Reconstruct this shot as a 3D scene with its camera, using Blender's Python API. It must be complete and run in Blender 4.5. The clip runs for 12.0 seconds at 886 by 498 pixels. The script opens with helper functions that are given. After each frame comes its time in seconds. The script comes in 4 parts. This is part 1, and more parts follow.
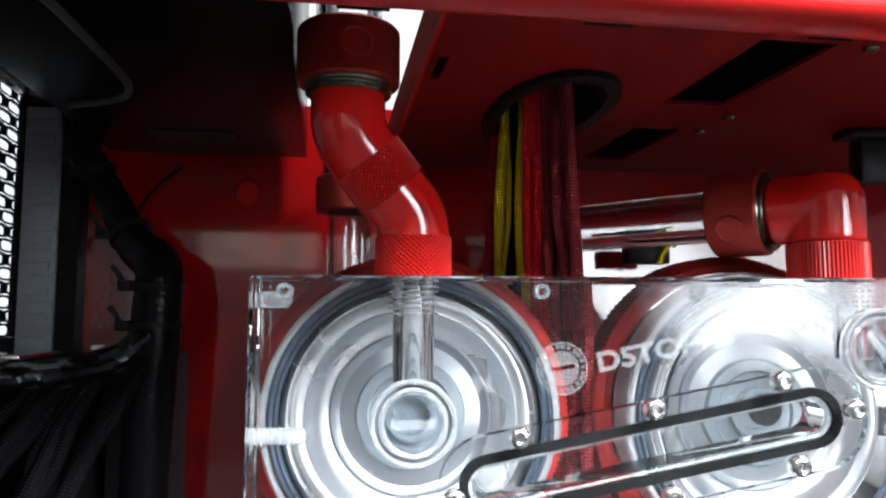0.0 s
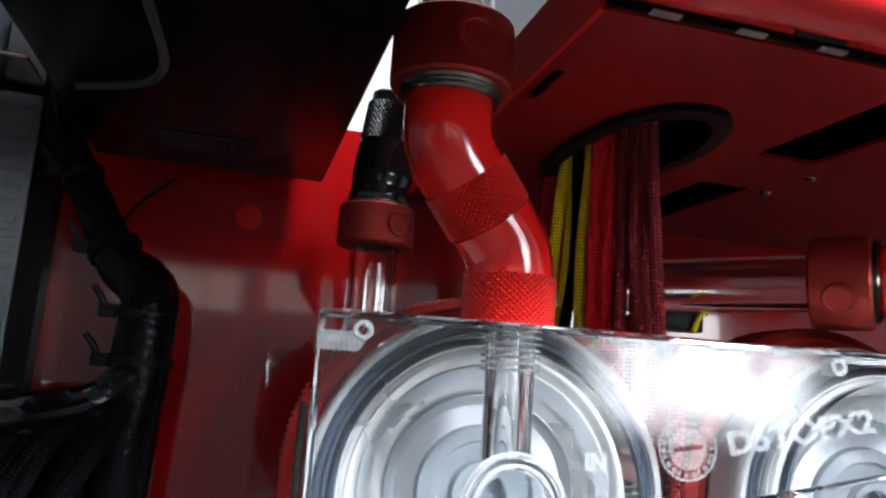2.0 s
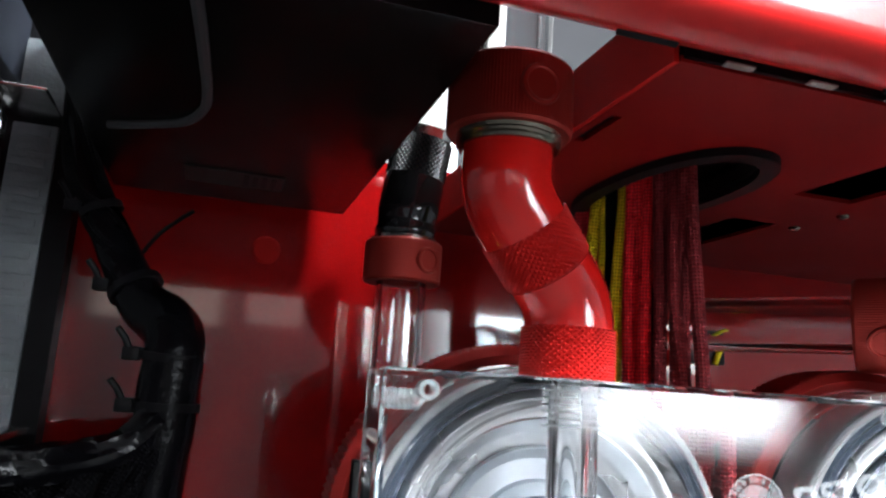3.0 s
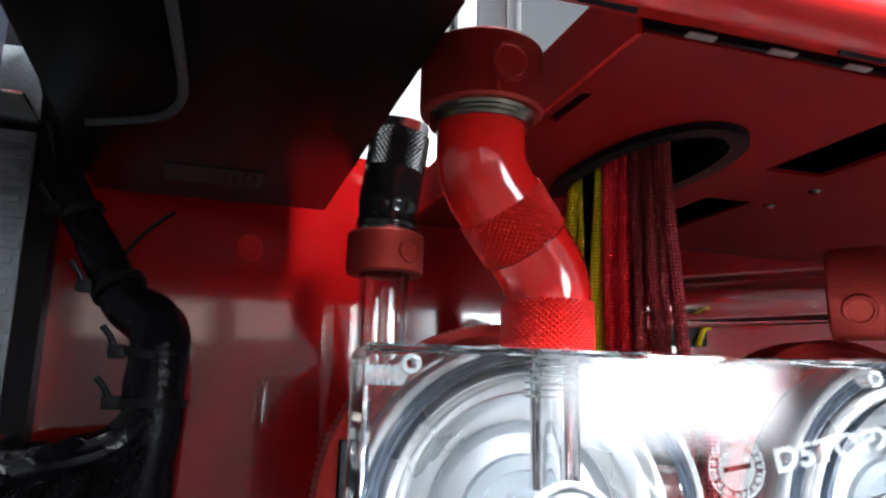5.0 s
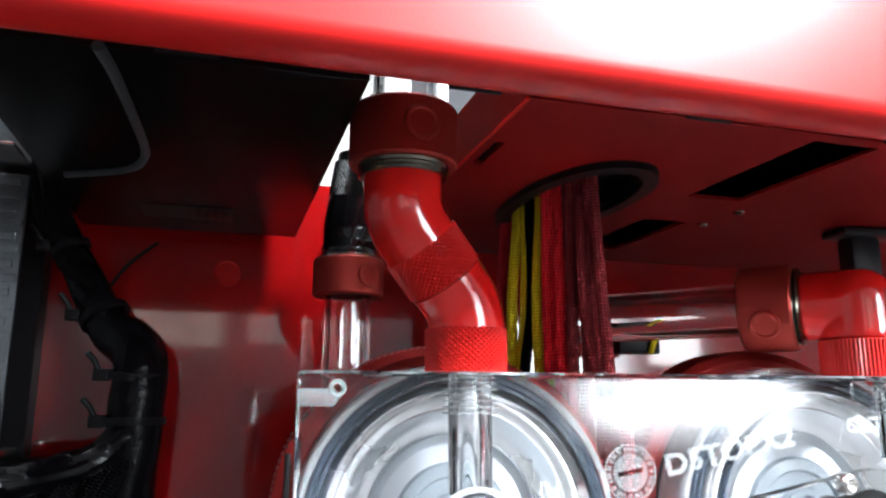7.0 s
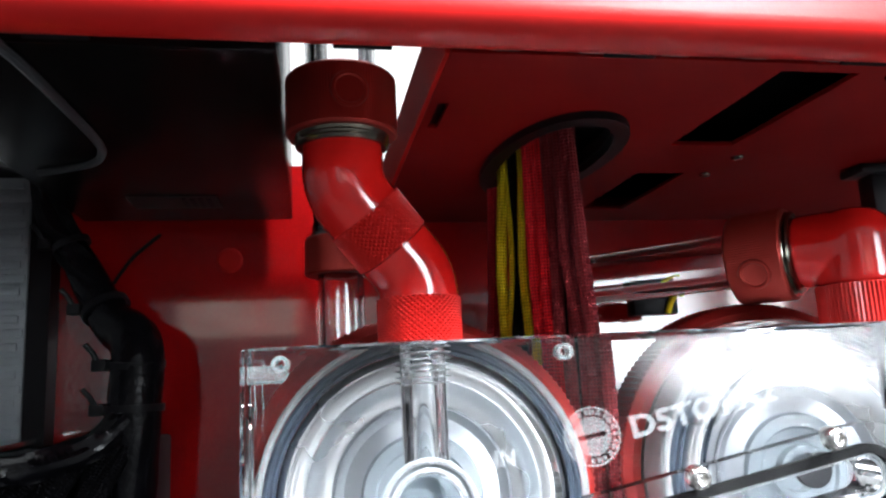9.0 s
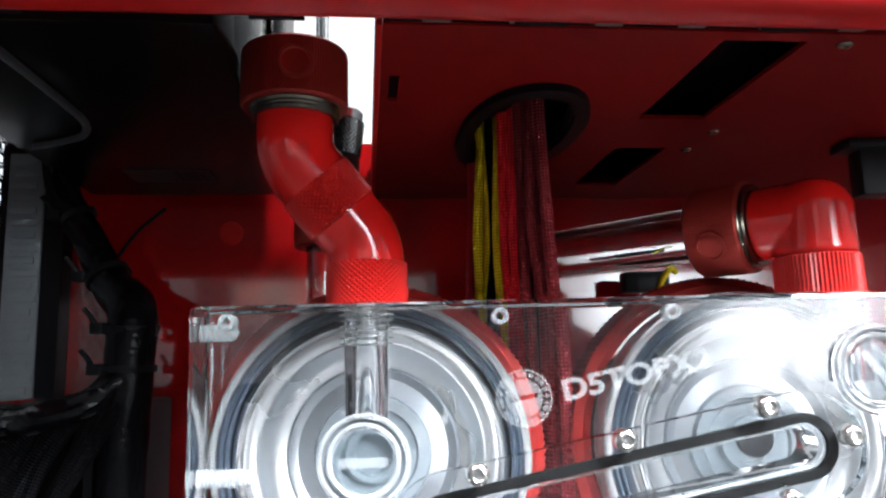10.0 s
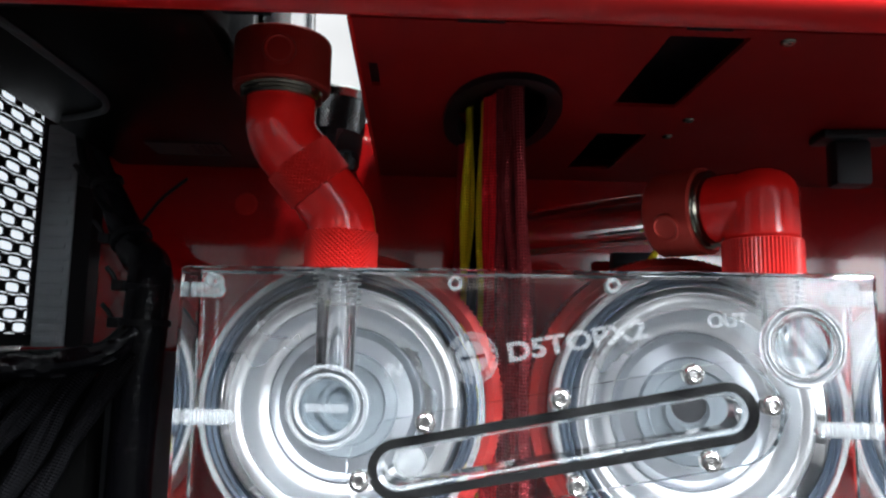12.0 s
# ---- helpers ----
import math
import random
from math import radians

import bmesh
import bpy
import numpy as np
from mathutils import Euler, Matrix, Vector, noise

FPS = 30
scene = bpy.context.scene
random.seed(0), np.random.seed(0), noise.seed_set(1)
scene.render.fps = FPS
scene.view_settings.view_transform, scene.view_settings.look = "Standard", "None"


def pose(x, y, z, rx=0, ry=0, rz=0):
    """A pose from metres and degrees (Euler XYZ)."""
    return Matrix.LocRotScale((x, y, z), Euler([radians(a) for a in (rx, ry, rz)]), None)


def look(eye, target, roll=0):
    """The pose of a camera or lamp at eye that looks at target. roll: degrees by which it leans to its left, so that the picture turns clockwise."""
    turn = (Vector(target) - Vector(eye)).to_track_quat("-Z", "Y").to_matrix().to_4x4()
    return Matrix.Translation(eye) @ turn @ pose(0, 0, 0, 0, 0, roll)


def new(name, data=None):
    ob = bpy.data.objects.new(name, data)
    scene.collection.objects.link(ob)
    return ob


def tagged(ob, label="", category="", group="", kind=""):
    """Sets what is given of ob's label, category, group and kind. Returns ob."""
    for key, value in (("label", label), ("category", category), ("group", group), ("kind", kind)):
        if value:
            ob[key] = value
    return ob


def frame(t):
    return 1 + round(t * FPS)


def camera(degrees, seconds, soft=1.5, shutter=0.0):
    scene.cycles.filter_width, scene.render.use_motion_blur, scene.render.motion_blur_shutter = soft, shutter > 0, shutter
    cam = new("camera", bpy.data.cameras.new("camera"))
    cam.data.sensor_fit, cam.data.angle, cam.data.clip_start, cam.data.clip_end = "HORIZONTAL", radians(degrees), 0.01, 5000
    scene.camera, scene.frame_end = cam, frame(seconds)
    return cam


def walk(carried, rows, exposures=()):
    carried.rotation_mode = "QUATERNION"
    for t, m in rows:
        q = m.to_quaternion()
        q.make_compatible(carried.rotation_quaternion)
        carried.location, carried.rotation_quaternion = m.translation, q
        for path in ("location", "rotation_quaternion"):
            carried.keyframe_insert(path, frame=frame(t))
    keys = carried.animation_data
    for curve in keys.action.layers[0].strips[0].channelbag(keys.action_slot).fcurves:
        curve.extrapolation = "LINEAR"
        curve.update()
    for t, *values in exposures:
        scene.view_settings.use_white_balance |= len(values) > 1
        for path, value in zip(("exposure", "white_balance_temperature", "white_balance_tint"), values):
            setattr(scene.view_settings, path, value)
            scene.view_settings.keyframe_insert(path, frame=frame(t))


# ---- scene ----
cam = camera(62.14, 12.0, soft=2.4)
PATH = [
    (0.0, (0.03133, -0.17048, 0.14022), (0.04677, 0.02805, 0.15887), 0.03),
    (0.5, (0.01720, -0.15319, 0.13457), (0.03782, 0.04447, 0.15706), 0.67),
    (1.0, (0.01095, -0.14922, 0.13874), (0.03451, 0.04774, 0.16427), 1.89),
    (1.5, (-0.00046, -0.13652, 0.14176), (0.02851, 0.05899, 0.17237), 3.23),
    (2.0, (-0.00342, -0.13443, 0.13863), (0.03278, 0.05919, 0.17326), 3.94),
    (2.5, (-0.00729, -0.12658, 0.13908), (0.03327, 0.06583, 0.17560), 3.97),
    (3.0, (-0.01882, -0.12808, 0.14637), (0.02294, 0.06383, 0.18413), 3.65),
    (5.0, (-0.01712, -0.12968, 0.14019), (0.02783, 0.06102, 0.18035), 1.28),
    (5.5, (-0.01415, -0.13487, 0.14386), (0.03036, 0.05599, 0.18372), 1.17),
    (6.0, (-0.01080, -0.14208, 0.14269), (0.03284, 0.04904, 0.18228), 0.92),
    (6.5, (-0.00665, -0.15051, 0.14411), (0.03562, 0.04090, 0.18380), 0.55),
    (7.0, (-0.00307, -0.15530, 0.14435), (0.03808, 0.03633, 0.18418), 0.15),
    (7.5, (0.00401, -0.15734, 0.13981), (0.04227, 0.03507, 0.17873), -0.02),
    (9.5, (0.03845, -0.15426, 0.14257), (0.05202, 0.04253, 0.17553), -2.79),
    (10.0, (0.05115, -0.16139, 0.13574), (0.05677, 0.03603, 0.16723), -1.51),
    (10.5, (0.05428, -0.17274, 0.13411), (0.05295, 0.02489, 0.16476), -0.09),
    (11.0, (0.06717, -0.17332, 0.13002), (0.06141, 0.02439, 0.15964), 0.50),
    (11.5, (0.06905, -0.17729, 0.12890), (0.06312, 0.02070, 0.15662), 0.86),
    (12.0, (0.07164, -0.17827, 0.13132), (0.06413, 0.01988, 0.15734), 0.98),
]
walk(cam, [(t, look(eye, target, roll)) for t, eye, target, roll in PATH],
     exposures=[(0.0, 0.02), (1.5, 0.14), (3.0, 0.56), (5.0, 0.86), (7.0, 0.78), (9.5, 0.40), (10.5, 0.10), (12.0, -0.26)])

# ---- light ----
world = bpy.data.worlds.new("world")
scene.world = world
world.use_nodes = True
wn = world.node_tree
sky = wn.nodes.new("ShaderNodeTexSky")
sky.sky_type, sky.sun_disc, sky.sun_elevation, sky.sun_rotation = "NISHITA", False, radians(40), radians(200)
wn.links.new(sky.outputs[0], wn.nodes["Background"].inputs[0])
wn.nodes["Background"].inputs[1].default_value = 0.08


def area(name, at, to, w, h, power, colour=(1, 1, 1)):
    d = bpy.data.lights.new(name, "AREA")
    d.shape, d.size, d.size_y, d.energy, d.color = "RECTANGLE", w, h, power, colour
    ob = new(name, d)
    ob.matrix_world = look(at, to)
    return ob


# window daylight behind the camera and two ceiling lamps
area("key_lamp_light", (1.15, -1.25, 1.72), (0.05, 0, 0.17), 0.55, 1.3, 520, (0.88, 0.935, 1))
area("side_lamp_light", (-0.75, -1.45, 1.75), (0.0, 0, 0.15), 0.20, 0.34, 65, (0.87, 0.93, 1))


def soft_edged(ob, strength, feather):
    """A window lamp given an added fade and mottle to soften its reflections."""
    d = ob.data
    d.use_nodes = True
    n, l = d.node_tree.nodes, d.node_tree.links
    geo, cut, noise = n.new("ShaderNodeNewGeometry"), n.new("ShaderNodeSeparateXYZ"), n.new("ShaderNodeTexNoise")
    l.new(geo.outputs["Parametric"], cut.inputs[0])
    l.new(geo.outputs["Parametric"], noise.inputs["Vector"])
    noise.inputs["Scale"].default_value = 4.0
    blot = n.new("ShaderNodeMapRange")
    blot.inputs["From Min"].default_value, blot.inputs["From Max"].default_value = 0.35, 0.65
    blot.inputs["To Min"].default_value, blot.inputs["To Max"].default_value = strength * 0.6, strength * 1.3
    l.new(noise.outputs[0], blot.inputs[0])
    out = blot.outputs[0]
    for side in ("X", "Y"):
        up, fall = n.new("ShaderNodeMath"), n.new("ShaderNodeMapRange")
        up.operation, up.inputs[1].default_value = "PINGPONG", 0.5
        fall.interpolation_type, fall.inputs["From Max"].default_value = "SMOOTHSTEP", feather
        l.new(cut.outputs[side], up.inputs[0])
        l.new(up.outputs[0], fall.inputs[0])
        mul = n.new("ShaderNodeMath")
        mul.operation = "MULTIPLY"
        l.new(out, mul.inputs[0])
        l.new(fall.outputs[0], mul.inputs[1])
        out = mul.outputs[0]
    l.new(out, n["Emission"].inputs["Strength"])


soft_edged(area("window_light", (1.29, -2.05, 0.28), (1.29, 0, 0.28), 1.00, 0.66, 17, (0.86, 0.925, 1)), 2.3, 0.34)
area("window_light", (1.83, -2.05, 0.38), (1.83, 0, 0.38), 0.42, 0.20, 2.8, (0.92, 0.96, 1))
# added lamp without a known source, there to brighten the front rail
area("rail_fill_light", (1.72, -2.05, 1.72), (0.6, 0, 0.25), 0.7, 0.65, 13, (0.87, 0.93, 1))
# panes of the low window: two pale ones
soft_edged(area("window_light", (-0.04, -2.05, 0.365), (-0.04, 0, 0.365), 0.44, 0.145, 0.20, (1, 0.82, 0.72)), 1.25, 0.16)
area("window_light", (0.315, -2.05, 0.38), (0.315, 0, 0.38), 0.18, 0.12, 0.06, (1, 0.84, 0.80))
area("window_light", (-0.55, -2.05, 0.35), (-0.55, 0, 0.35), 0.4, 0.5, 0.25, (0.93, 0.95, 1))


# ---- materials ----
def material(name, colour, rough=0.5, metal=0.0, grain=0.0, size=200.0, bump=0.0, var=0.12, coat=0.0, transmission=0.0, ior=1.45, spec=0.5):
    m = bpy.data.materials.new(name)
    m.use_nodes = True
    n, l = m.node_tree.nodes, m.node_tree.links
    b = n["Principled BSDF"]
    b.inputs["Base Color"].default_value = (*colour, 1)
    b.inputs["Roughness"].default_value = rough
    b.inputs["Metallic"].default_value = metal
    b.inputs["Coat Weight"].default_value = coat
    b.inputs["Coat Roughness"].default_value = 0.04
    b.inputs["Transmission Weight"].default_value = transmission
    b.inputs["IOR"].default_value = ior
    b.inputs["Specular IOR Level"].default_value = spec
    co = n.new("ShaderNodeTexCoord")
    if var:
        big = n.new("ShaderNodeTexNoise")
        big.inputs["Scale"].default_value, big.inputs["Detail"].default_value = size * 0.12, 4
        mix = n.new("ShaderNodeMixRGB")
        mix.inputs[1].default_value = (*[c * (1 - var) for c in colour], 1)
        mix.inputs[2].default_value = (*[min(1, c * (1 + var)) for c in colour], 1)
        l.new(co.outputs["Object"], big.inputs["Vector"])
        l.new(big.outputs[0], mix.inputs[0])
        l.new(mix.outputs[0], b.inputs["Base Color"])
        ramp = n.new("ShaderNodeMapRange")
        ramp.inputs["To Min"].default_value, ramp.inputs["To Max"].default_value = rough * 0.8, min(1, rough * 1.25)
        l.new(big.outputs[0], ramp.inputs[0])
        l.new(ramp.outputs[0], b.inputs["Roughness"])
    if bump:
        fine = n.new("ShaderNodeTexNoise")
        fine.inputs["Scale"].default_value, fine.inputs["Detail"].default_value = size * 6, 3
        bm_ = n.new("ShaderNodeBump")
        bm_.inputs["Strength"].default_value, bm_.inputs["Distance"].default_value = bump, 0.0004
        l.new(co.outputs["Object"], fine.inputs["Vector"])
        l.new(fine.outputs[0], bm_.inputs["Height"])
        l.new(bm_.outputs[0], b.inputs["Normal"])
    return m


def braid(name, colour):
    """Woven sleeving: small cells with dark gaps."""
    m = material(name, colour, 0.62, var=0.15, size=300, spec=0.25)
    n, l = m.node_tree.nodes, m.node_tree.links
    b = n["Principled BSDF"]
    co, cut = n.new("ShaderNodeTexCoord"), n.new("ShaderNodeSeparateXYZ")
    l.new(co.outputs["UV"], cut.inputs[0])

    def op(kind, a, b_):
        node = n.new("ShaderNodeMath")
        node.operation = kind
        for socket, v in zip(node.inputs, (a, b_)):
            if isinstance(v, (int, float)):
                socket.default_value = v
            else:
                l.new(v, socket)
        return node.outputs[0]

    # two sets of strands winding against each other, 6 a turn and 2 mm apart
    around, up = op("MULTIPLY", cut.outputs["X"], 6 * 2 * math.pi), op("MULTIPLY", cut.outputs["Y"], 2 * math.pi / 0.0020)
    weave = op("MULTIPLY", op("SINE", op("ADD", around, up), 0), op("SINE", op("SUBTRACT", around, up), 0))
    ramp = n.new("ShaderNodeMapRange")
    ramp.inputs["From Min"].default_value, ramp.inputs["From Max"].default_value = -0.8, 0.6
    ramp.inputs["To Min"].default_value, ramp.inputs["To Max"].default_value = 0.60, 1.45
    l.new(weave, ramp.inputs[0])
    src = b.inputs["Base Color"].links[0].from_socket
    mul = n.new("ShaderNodeMixRGB")
    mul.blend_type, mul.inputs[0].default_value = "MULTIPLY", 1.0
    l.new(src, mul.inputs[1])
    l.new(ramp.outputs[0], mul.inputs[2])
    l.new(mul.outputs[0], b.inputs["Base Color"])
    bp = n.new("ShaderNodeBump")
    bp.inputs["Strength"].default_value, bp.inputs["Distance"].default_value, bp.invert = 0.8, 0.0003, False
    l.new(weave, bp.inputs["Height"])
    l.new(bp.outputs[0], b.inputs["Normal"])
    return m


RED_PANEL = material("red_gloss_panel", (0.27, 0.0038, 0.0045), 0.10, coat=1.0, spec=0.3, bump=0.03, var=0.05)
# one paint on shelf and rail: darkened for shade, brightened for light
RED_SHELF = material("red_coat_shaded", (0.175, 0.0036, 0.0036), 0.52, bump=0.10, var=0.06, spec=0.12)
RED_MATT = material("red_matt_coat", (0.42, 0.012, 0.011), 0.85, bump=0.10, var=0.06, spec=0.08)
RED_RAIL = material("red_coat_lit", (0.42, 0.009, 0.008), 0.30, bump=0.04, var=0.03, spec=0.28)
RED_PAINT = material("red_fitting_lacquer", (0.60, 0.011, 0.009), 0.13, coat=0.9, var=0.04, spec=0.4)
RED_KNURL = material("red_knurled_metal", (0.52, 0.016, 0.013), 0.24, var=0.06)
RED_ANOD = material("red_anodised", (0.36, 0.022, 0.018), 0.36, metal=0.55, var=0.08)
PAD = material("pale_gap_light", (0.24, 0.19, 0.18), 0.6, metal=0.4, var=0.1)
COLLAR_RED = material("dark_red_anodised", (0.32, 0.028, 0.020), 0.42, metal=0.6, var=0.08)
# olive-tinted nickel, darkened for the dark surroundings it would reflect
NICKEL_DIMMED = material("nickel_dimmed", (0.20, 0.18, 0.145), 0.22, metal=1.0, var=0.1)
NICKEL = material("nickel", (0.82, 0.80, 0.77), 0.20, metal=1.0, var=0.03)
STEEL = material("brushed_steel", (0.74, 0.75, 0.76), 0.28, metal=1.0, var=0.05)


def turned_steel(m, amount):
    """Fine lathe rings: highlights fan out from the centre."""
    n, l = m.node_tree.nodes, m.node_tree.links
    b = n["Principled BSDF"]
    tan = n.new("ShaderNodeTangent")
    tan.direction_type, tan.axis = "RADIAL", "Y"
    b.inputs["Anisotropic"].default_value = amount
    l.new(tan.outputs[0], b.inputs["Tangent"])


turned_steel(STEEL, 0.5)
ACRYLIC = material("clear_acrylic", (0.985, 0.99, 0.99), 0.0, transmission=1.0, ior=1.49, var=0)
FROST = material("frosted_acrylic", (0.78, 0.81, 0.82), 0.22, transmission=0.85, ior=1.35, var=0.05)
PLUG_CLEAR = material("worn_clear_plug", (0.82, 0.86, 0.88), 0.10, transmission=1.0, ior=1.12, var=0.08, size=300, bump=0.3)
PLUG_RIM = material("clear_plug_rim", (0.90, 0.92, 0.93), 0.14, transmission=0.9, ior=1.4, var=0.05)
GROOVE_GREY = material("groove_shade_grey", (0.10, 0.11, 0.12), 0.4, transmission=0.3, var=0.05)
ETCH = material("etched_lettering", (0.45, 0.47, 0.48), 0.6, var=0.03)
ETCH.node_tree.nodes["Principled BSDF"].inputs["Alpha"].default_value = 0.12
ETCH_FAINT = ETCH.copy()
ETCH_FAINT.name = "faint_etching"
ETCH_FAINT.node_tree.nodes["Principled BSDF"].inputs["Alpha"].default_value = 0.07
RUBBER = material("black_rubber", (0.005, 0.005, 0.006), 0.5, bump=0.2, spec=0.18)
GASKET = material("matt_black_gasket", (0.003, 0.003, 0.003), 0.75, bump=0.2, spec=0.04)
BLACK = material("black_plastic", (0.004, 0.004, 0.005), 0.40, bump=0.1, spec=0.14)
BLACK_GLOSS = material("black_gloss_metal", (0.01, 0.01, 0.011), 0.09, coat=0.7)
BLACK_COVER = material("black_satin_cover", (0.004, 0.0035, 0.0035), 0.24, bump=0.05, spec=0.11)
SLEEVE_BLACK = braid("black_braid", (0.0035, 0.0035, 0.0042))
SLEEVE_BLACK.node_tree.nodes["Principled BSDF"].inputs["Specular IOR Level"].default_value = 0.05
TAPE = material("black_tape", (0.003, 0.003, 0.004), 0.22, bump=0.9, size=70, spec=0.11)
TAPE_GLOSS = material("glossy_black_tape", (0.003, 0.003, 0.004), 0.18, bump=0.7, size=60, spec=0.22)
GREY = material("grey_plastic", (0.045, 0.048, 0.052), 0.5, bump=0.1, spec=0.3)
CLIP_GREY = material("smoky_grey_plastic", (0.022, 0.023, 0.025), 0.45, bump=0.1, spec=0.25)
SILVER_GREY = material("grey_foam", (0.17, 0.19, 0.20), 0.85, bump=0.8, size=150, var=0.35)
YELLOW = braid("yellow_braid", (0.72, 0.55, 0.012))
CABLE_RED = braid("red_braid", (0.80, 0.015, 0.025))
CABLE_DARK = braid("dark_red_braid", (0.42, 0.014, 0.024))
CABLE_MAROON = braid("maroon_braid", (0.19, 0.014, 0.018))
SEAL_SLATE = material("slate_blue_seal", (0.022, 0.030, 0.042), 0.22, var=0.1, spec=0.6)
INNER_STEEL = material("dull_inner_steel", (0.36, 0.385, 0.41), 0.30, metal=0.9, var=0.1)
turned_steel(INNER_STEEL, 0.7)
PUMP_DARK = material("grey_pump_hub", (0.13, 0.15, 0.165), 0.25, var=0.1)
PLASTER_GREY = material("grey_plaster", (0.045, 0.045, 0.048), 0.8, size=4, bump=0.1, var=0.03)
PLASTER = material("white_plaster", (0.80, 0.80, 0.79), 0.8, size=4, bump=0.1, var=0.03)
ROOM_FLOOR = material("grey_floor", (0.035, 0.034, 0.032), 0.5, size=6, var=0.15)
DESK = material("black_desk", (0.010, 0.0095, 0.009), 0.6, size=20, var=0.1, spec=0.2)
SLATE = material("dark_slate_panel", (0.030, 0.034, 0.045), 0.45, bump=0.2, spec=0.15)
STICKER = material("silver_sticker", (0.025, 0.023, 0.022), 0.5, var=0.1)


# ---- building helpers ----
def part(name, bm, mat, parent=None, label="", smooth=True, angle=35):
    me = bpy.data.meshes.new(name)
    bmesh.ops.recalc_face_normals(bm, faces=bm.faces)
    if smooth:
        for f in bm.faces:
            f.smooth = True
        for e in bm.edges:
            if len(e.link_faces) == 2 and e.calc_face_angle(0) > radians(angle):
                e.smooth = False
    bm.to_mesh(me)
    bm.free()
    me.materials.append(mat)
    ob = new(name, me)
    if parent:
        ob.parent = parent
    if label:
        ob["label"] = label
    return ob


def smooth_by_angle(me, degrees):
    bm = bmesh.new()
    bm.from_mesh(me)
    for f in bm.faces:
        f.smooth = True
    for e in bm.edges:
        if len(e.link_faces) == 2 and e.calc_face_angle(0) > radians(degrees):
            e.smooth = False
    bm.to_mesh(me)
    bm.free()


def thing(name, label, category, at=(0, 0, 0), group="", kind=""):
    ob = new(name)
    ob.empty_display_size = 0.01
    ob.location = at
    return tagged(ob, label, category, group, kind)


def add_box(bm, x0, y0, z0, x1, y1, z1, bevel=0.0, seg=2):
    r = bmesh.ops.create_cube(bm, size=1, matrix=Matrix.Translation(((x0 + x1) / 2, (y0 + y1) / 2, (z0 + z1) / 2)) @ Matrix.Diagonal((x1 - x0, y1 - y0, z1 - z0, 1)))
    if bevel:
        es = {e for v in r["verts"] for e in v.link_edges}
        bmesh.ops.bevel(bm, geom=list(es), offset=bevel, segments=seg, affect="EDGES", profile=0.5)
    return bm


def box(*a, **k):
    return add_box(bmesh.new(), *a, **k)


def lathe(profile, m=None, seg=64, closed=False, bm=None):
    """Turn (r, h) points round the z axis; m puts the result in place."""
    bm = bm or bmesh.new()
    m = m or Matrix()
    rings = []
    for r, h in profile:
        if r < 1e-7:
            rings.append([bm.verts.new(m @ Vector((0, 0, h)))])
        else:
            rings.append([bm.verts.new(m @ Vector((r * math.cos(2 * math.pi * i / seg), r * math.sin(2 * math.pi * i / seg), h))) for i in range(seg)])
    pairs = list(zip(rings, rings[1:])) + ([(rings[-1], rings[0])] if closed else [])
    for a, b in pairs:
        for i in range(seg):
            j = (i + 1) % seg
            if len(a) == 1 and len(b) == 1:
                continue
            if len(a) == 1:
                bm.faces.new((a[0], b[i], b[j]))
            elif len(b) == 1:
                bm.faces.new((a[i], a[j], b[0]))
            else:
                bm.faces.new((a[i], a[j], b[j], b[i]))
    return bm


def towards(at, way):
    """A pose at a point whose z axis looks along way."""
    return Matrix.Translation(at) @ Vector(way).to_track_quat("Z", "Y").to_matrix().to_4x4()


def tube(points, radius, seg=12, caps=True, bm=None, wobble=0.0, uv=False):
    """A round bar along points; radius is a number or one for each point."""
    bm = bm or bmesh.new()
    pts = [Vector(p) for p in points]
    rad = radius if isinstance(radius, (list, tuple)) else [radius] * len(pts)
    up = None
    rings = []
    for i, p in enumerate(pts):
        d = (pts[min(i + 1, len(pts) - 1)] - pts[max(i - 1, 0)]).normalized()
        if up is None:
            up = d.orthogonal().normalized()
        up = (up - d * up.dot(d)).normalized()
        side = d.cross(up)
        ring = []
        for k in range(seg):
            a = 2 * math.pi * k / seg
            r = rad[i] * (1 + wobble * noise.noise(p * 90 + Vector((k * 0.7, 0, 0))))
            ring.append(bm.verts.new(p + (up * math.cos(a) + side * math.sin(a)) * r))
        rings.append(ring)
    for a, b in zip(rings, rings[1:]):
        for k in range(seg):
            bm.faces.new((a[k], a[(k + 1) % seg], b[(k + 1) % seg], b[k]))
    if uv:
        lay = bm.loops.layers.uv.new("UVMap")
        along = [0.0]
        for a, b in zip(pts, pts[1:]):
            along.append(along[-1] + (b - a).length)
        row = {v: (i, k) for i, ring in enumerate(rings) for k, v in enumerate(ring)}
        for f in bm.faces:
            ks = [row[lp.vert][1] for lp in f.loops]
            for lp in f.loops:
                i, k = row[lp.vert]
                lp[lay].uv = ((k + (seg if k == 0 and max(ks) > 1 else 0)) / seg, along[i])
    if caps:
        bm.faces.new(rings[0][::-1])
        bm.faces.new(rings[-1])
    return bm


def spline(points, n=8):
    """Catmull-Rom points through a few control points."""
    p = [Vector(q) for q in points]
    p = [p[0] * 2 - p[1]] + p + [p[-1] * 2 - p[-2]]
    out = []
    for i in range(1, len(p) - 2):
        for k in range(n):
            t = k / n
            a, b, c, d = p[i - 1], p[i], p[i + 1], p[i + 2]
            out.append(0.5 * (2 * b + (c - a) * t + (2 * a - 5 * b + 4 * c - d) * t * t + (3 * b - a - 3 * c + d) * t ** 3))
    return out + [p[-2]]


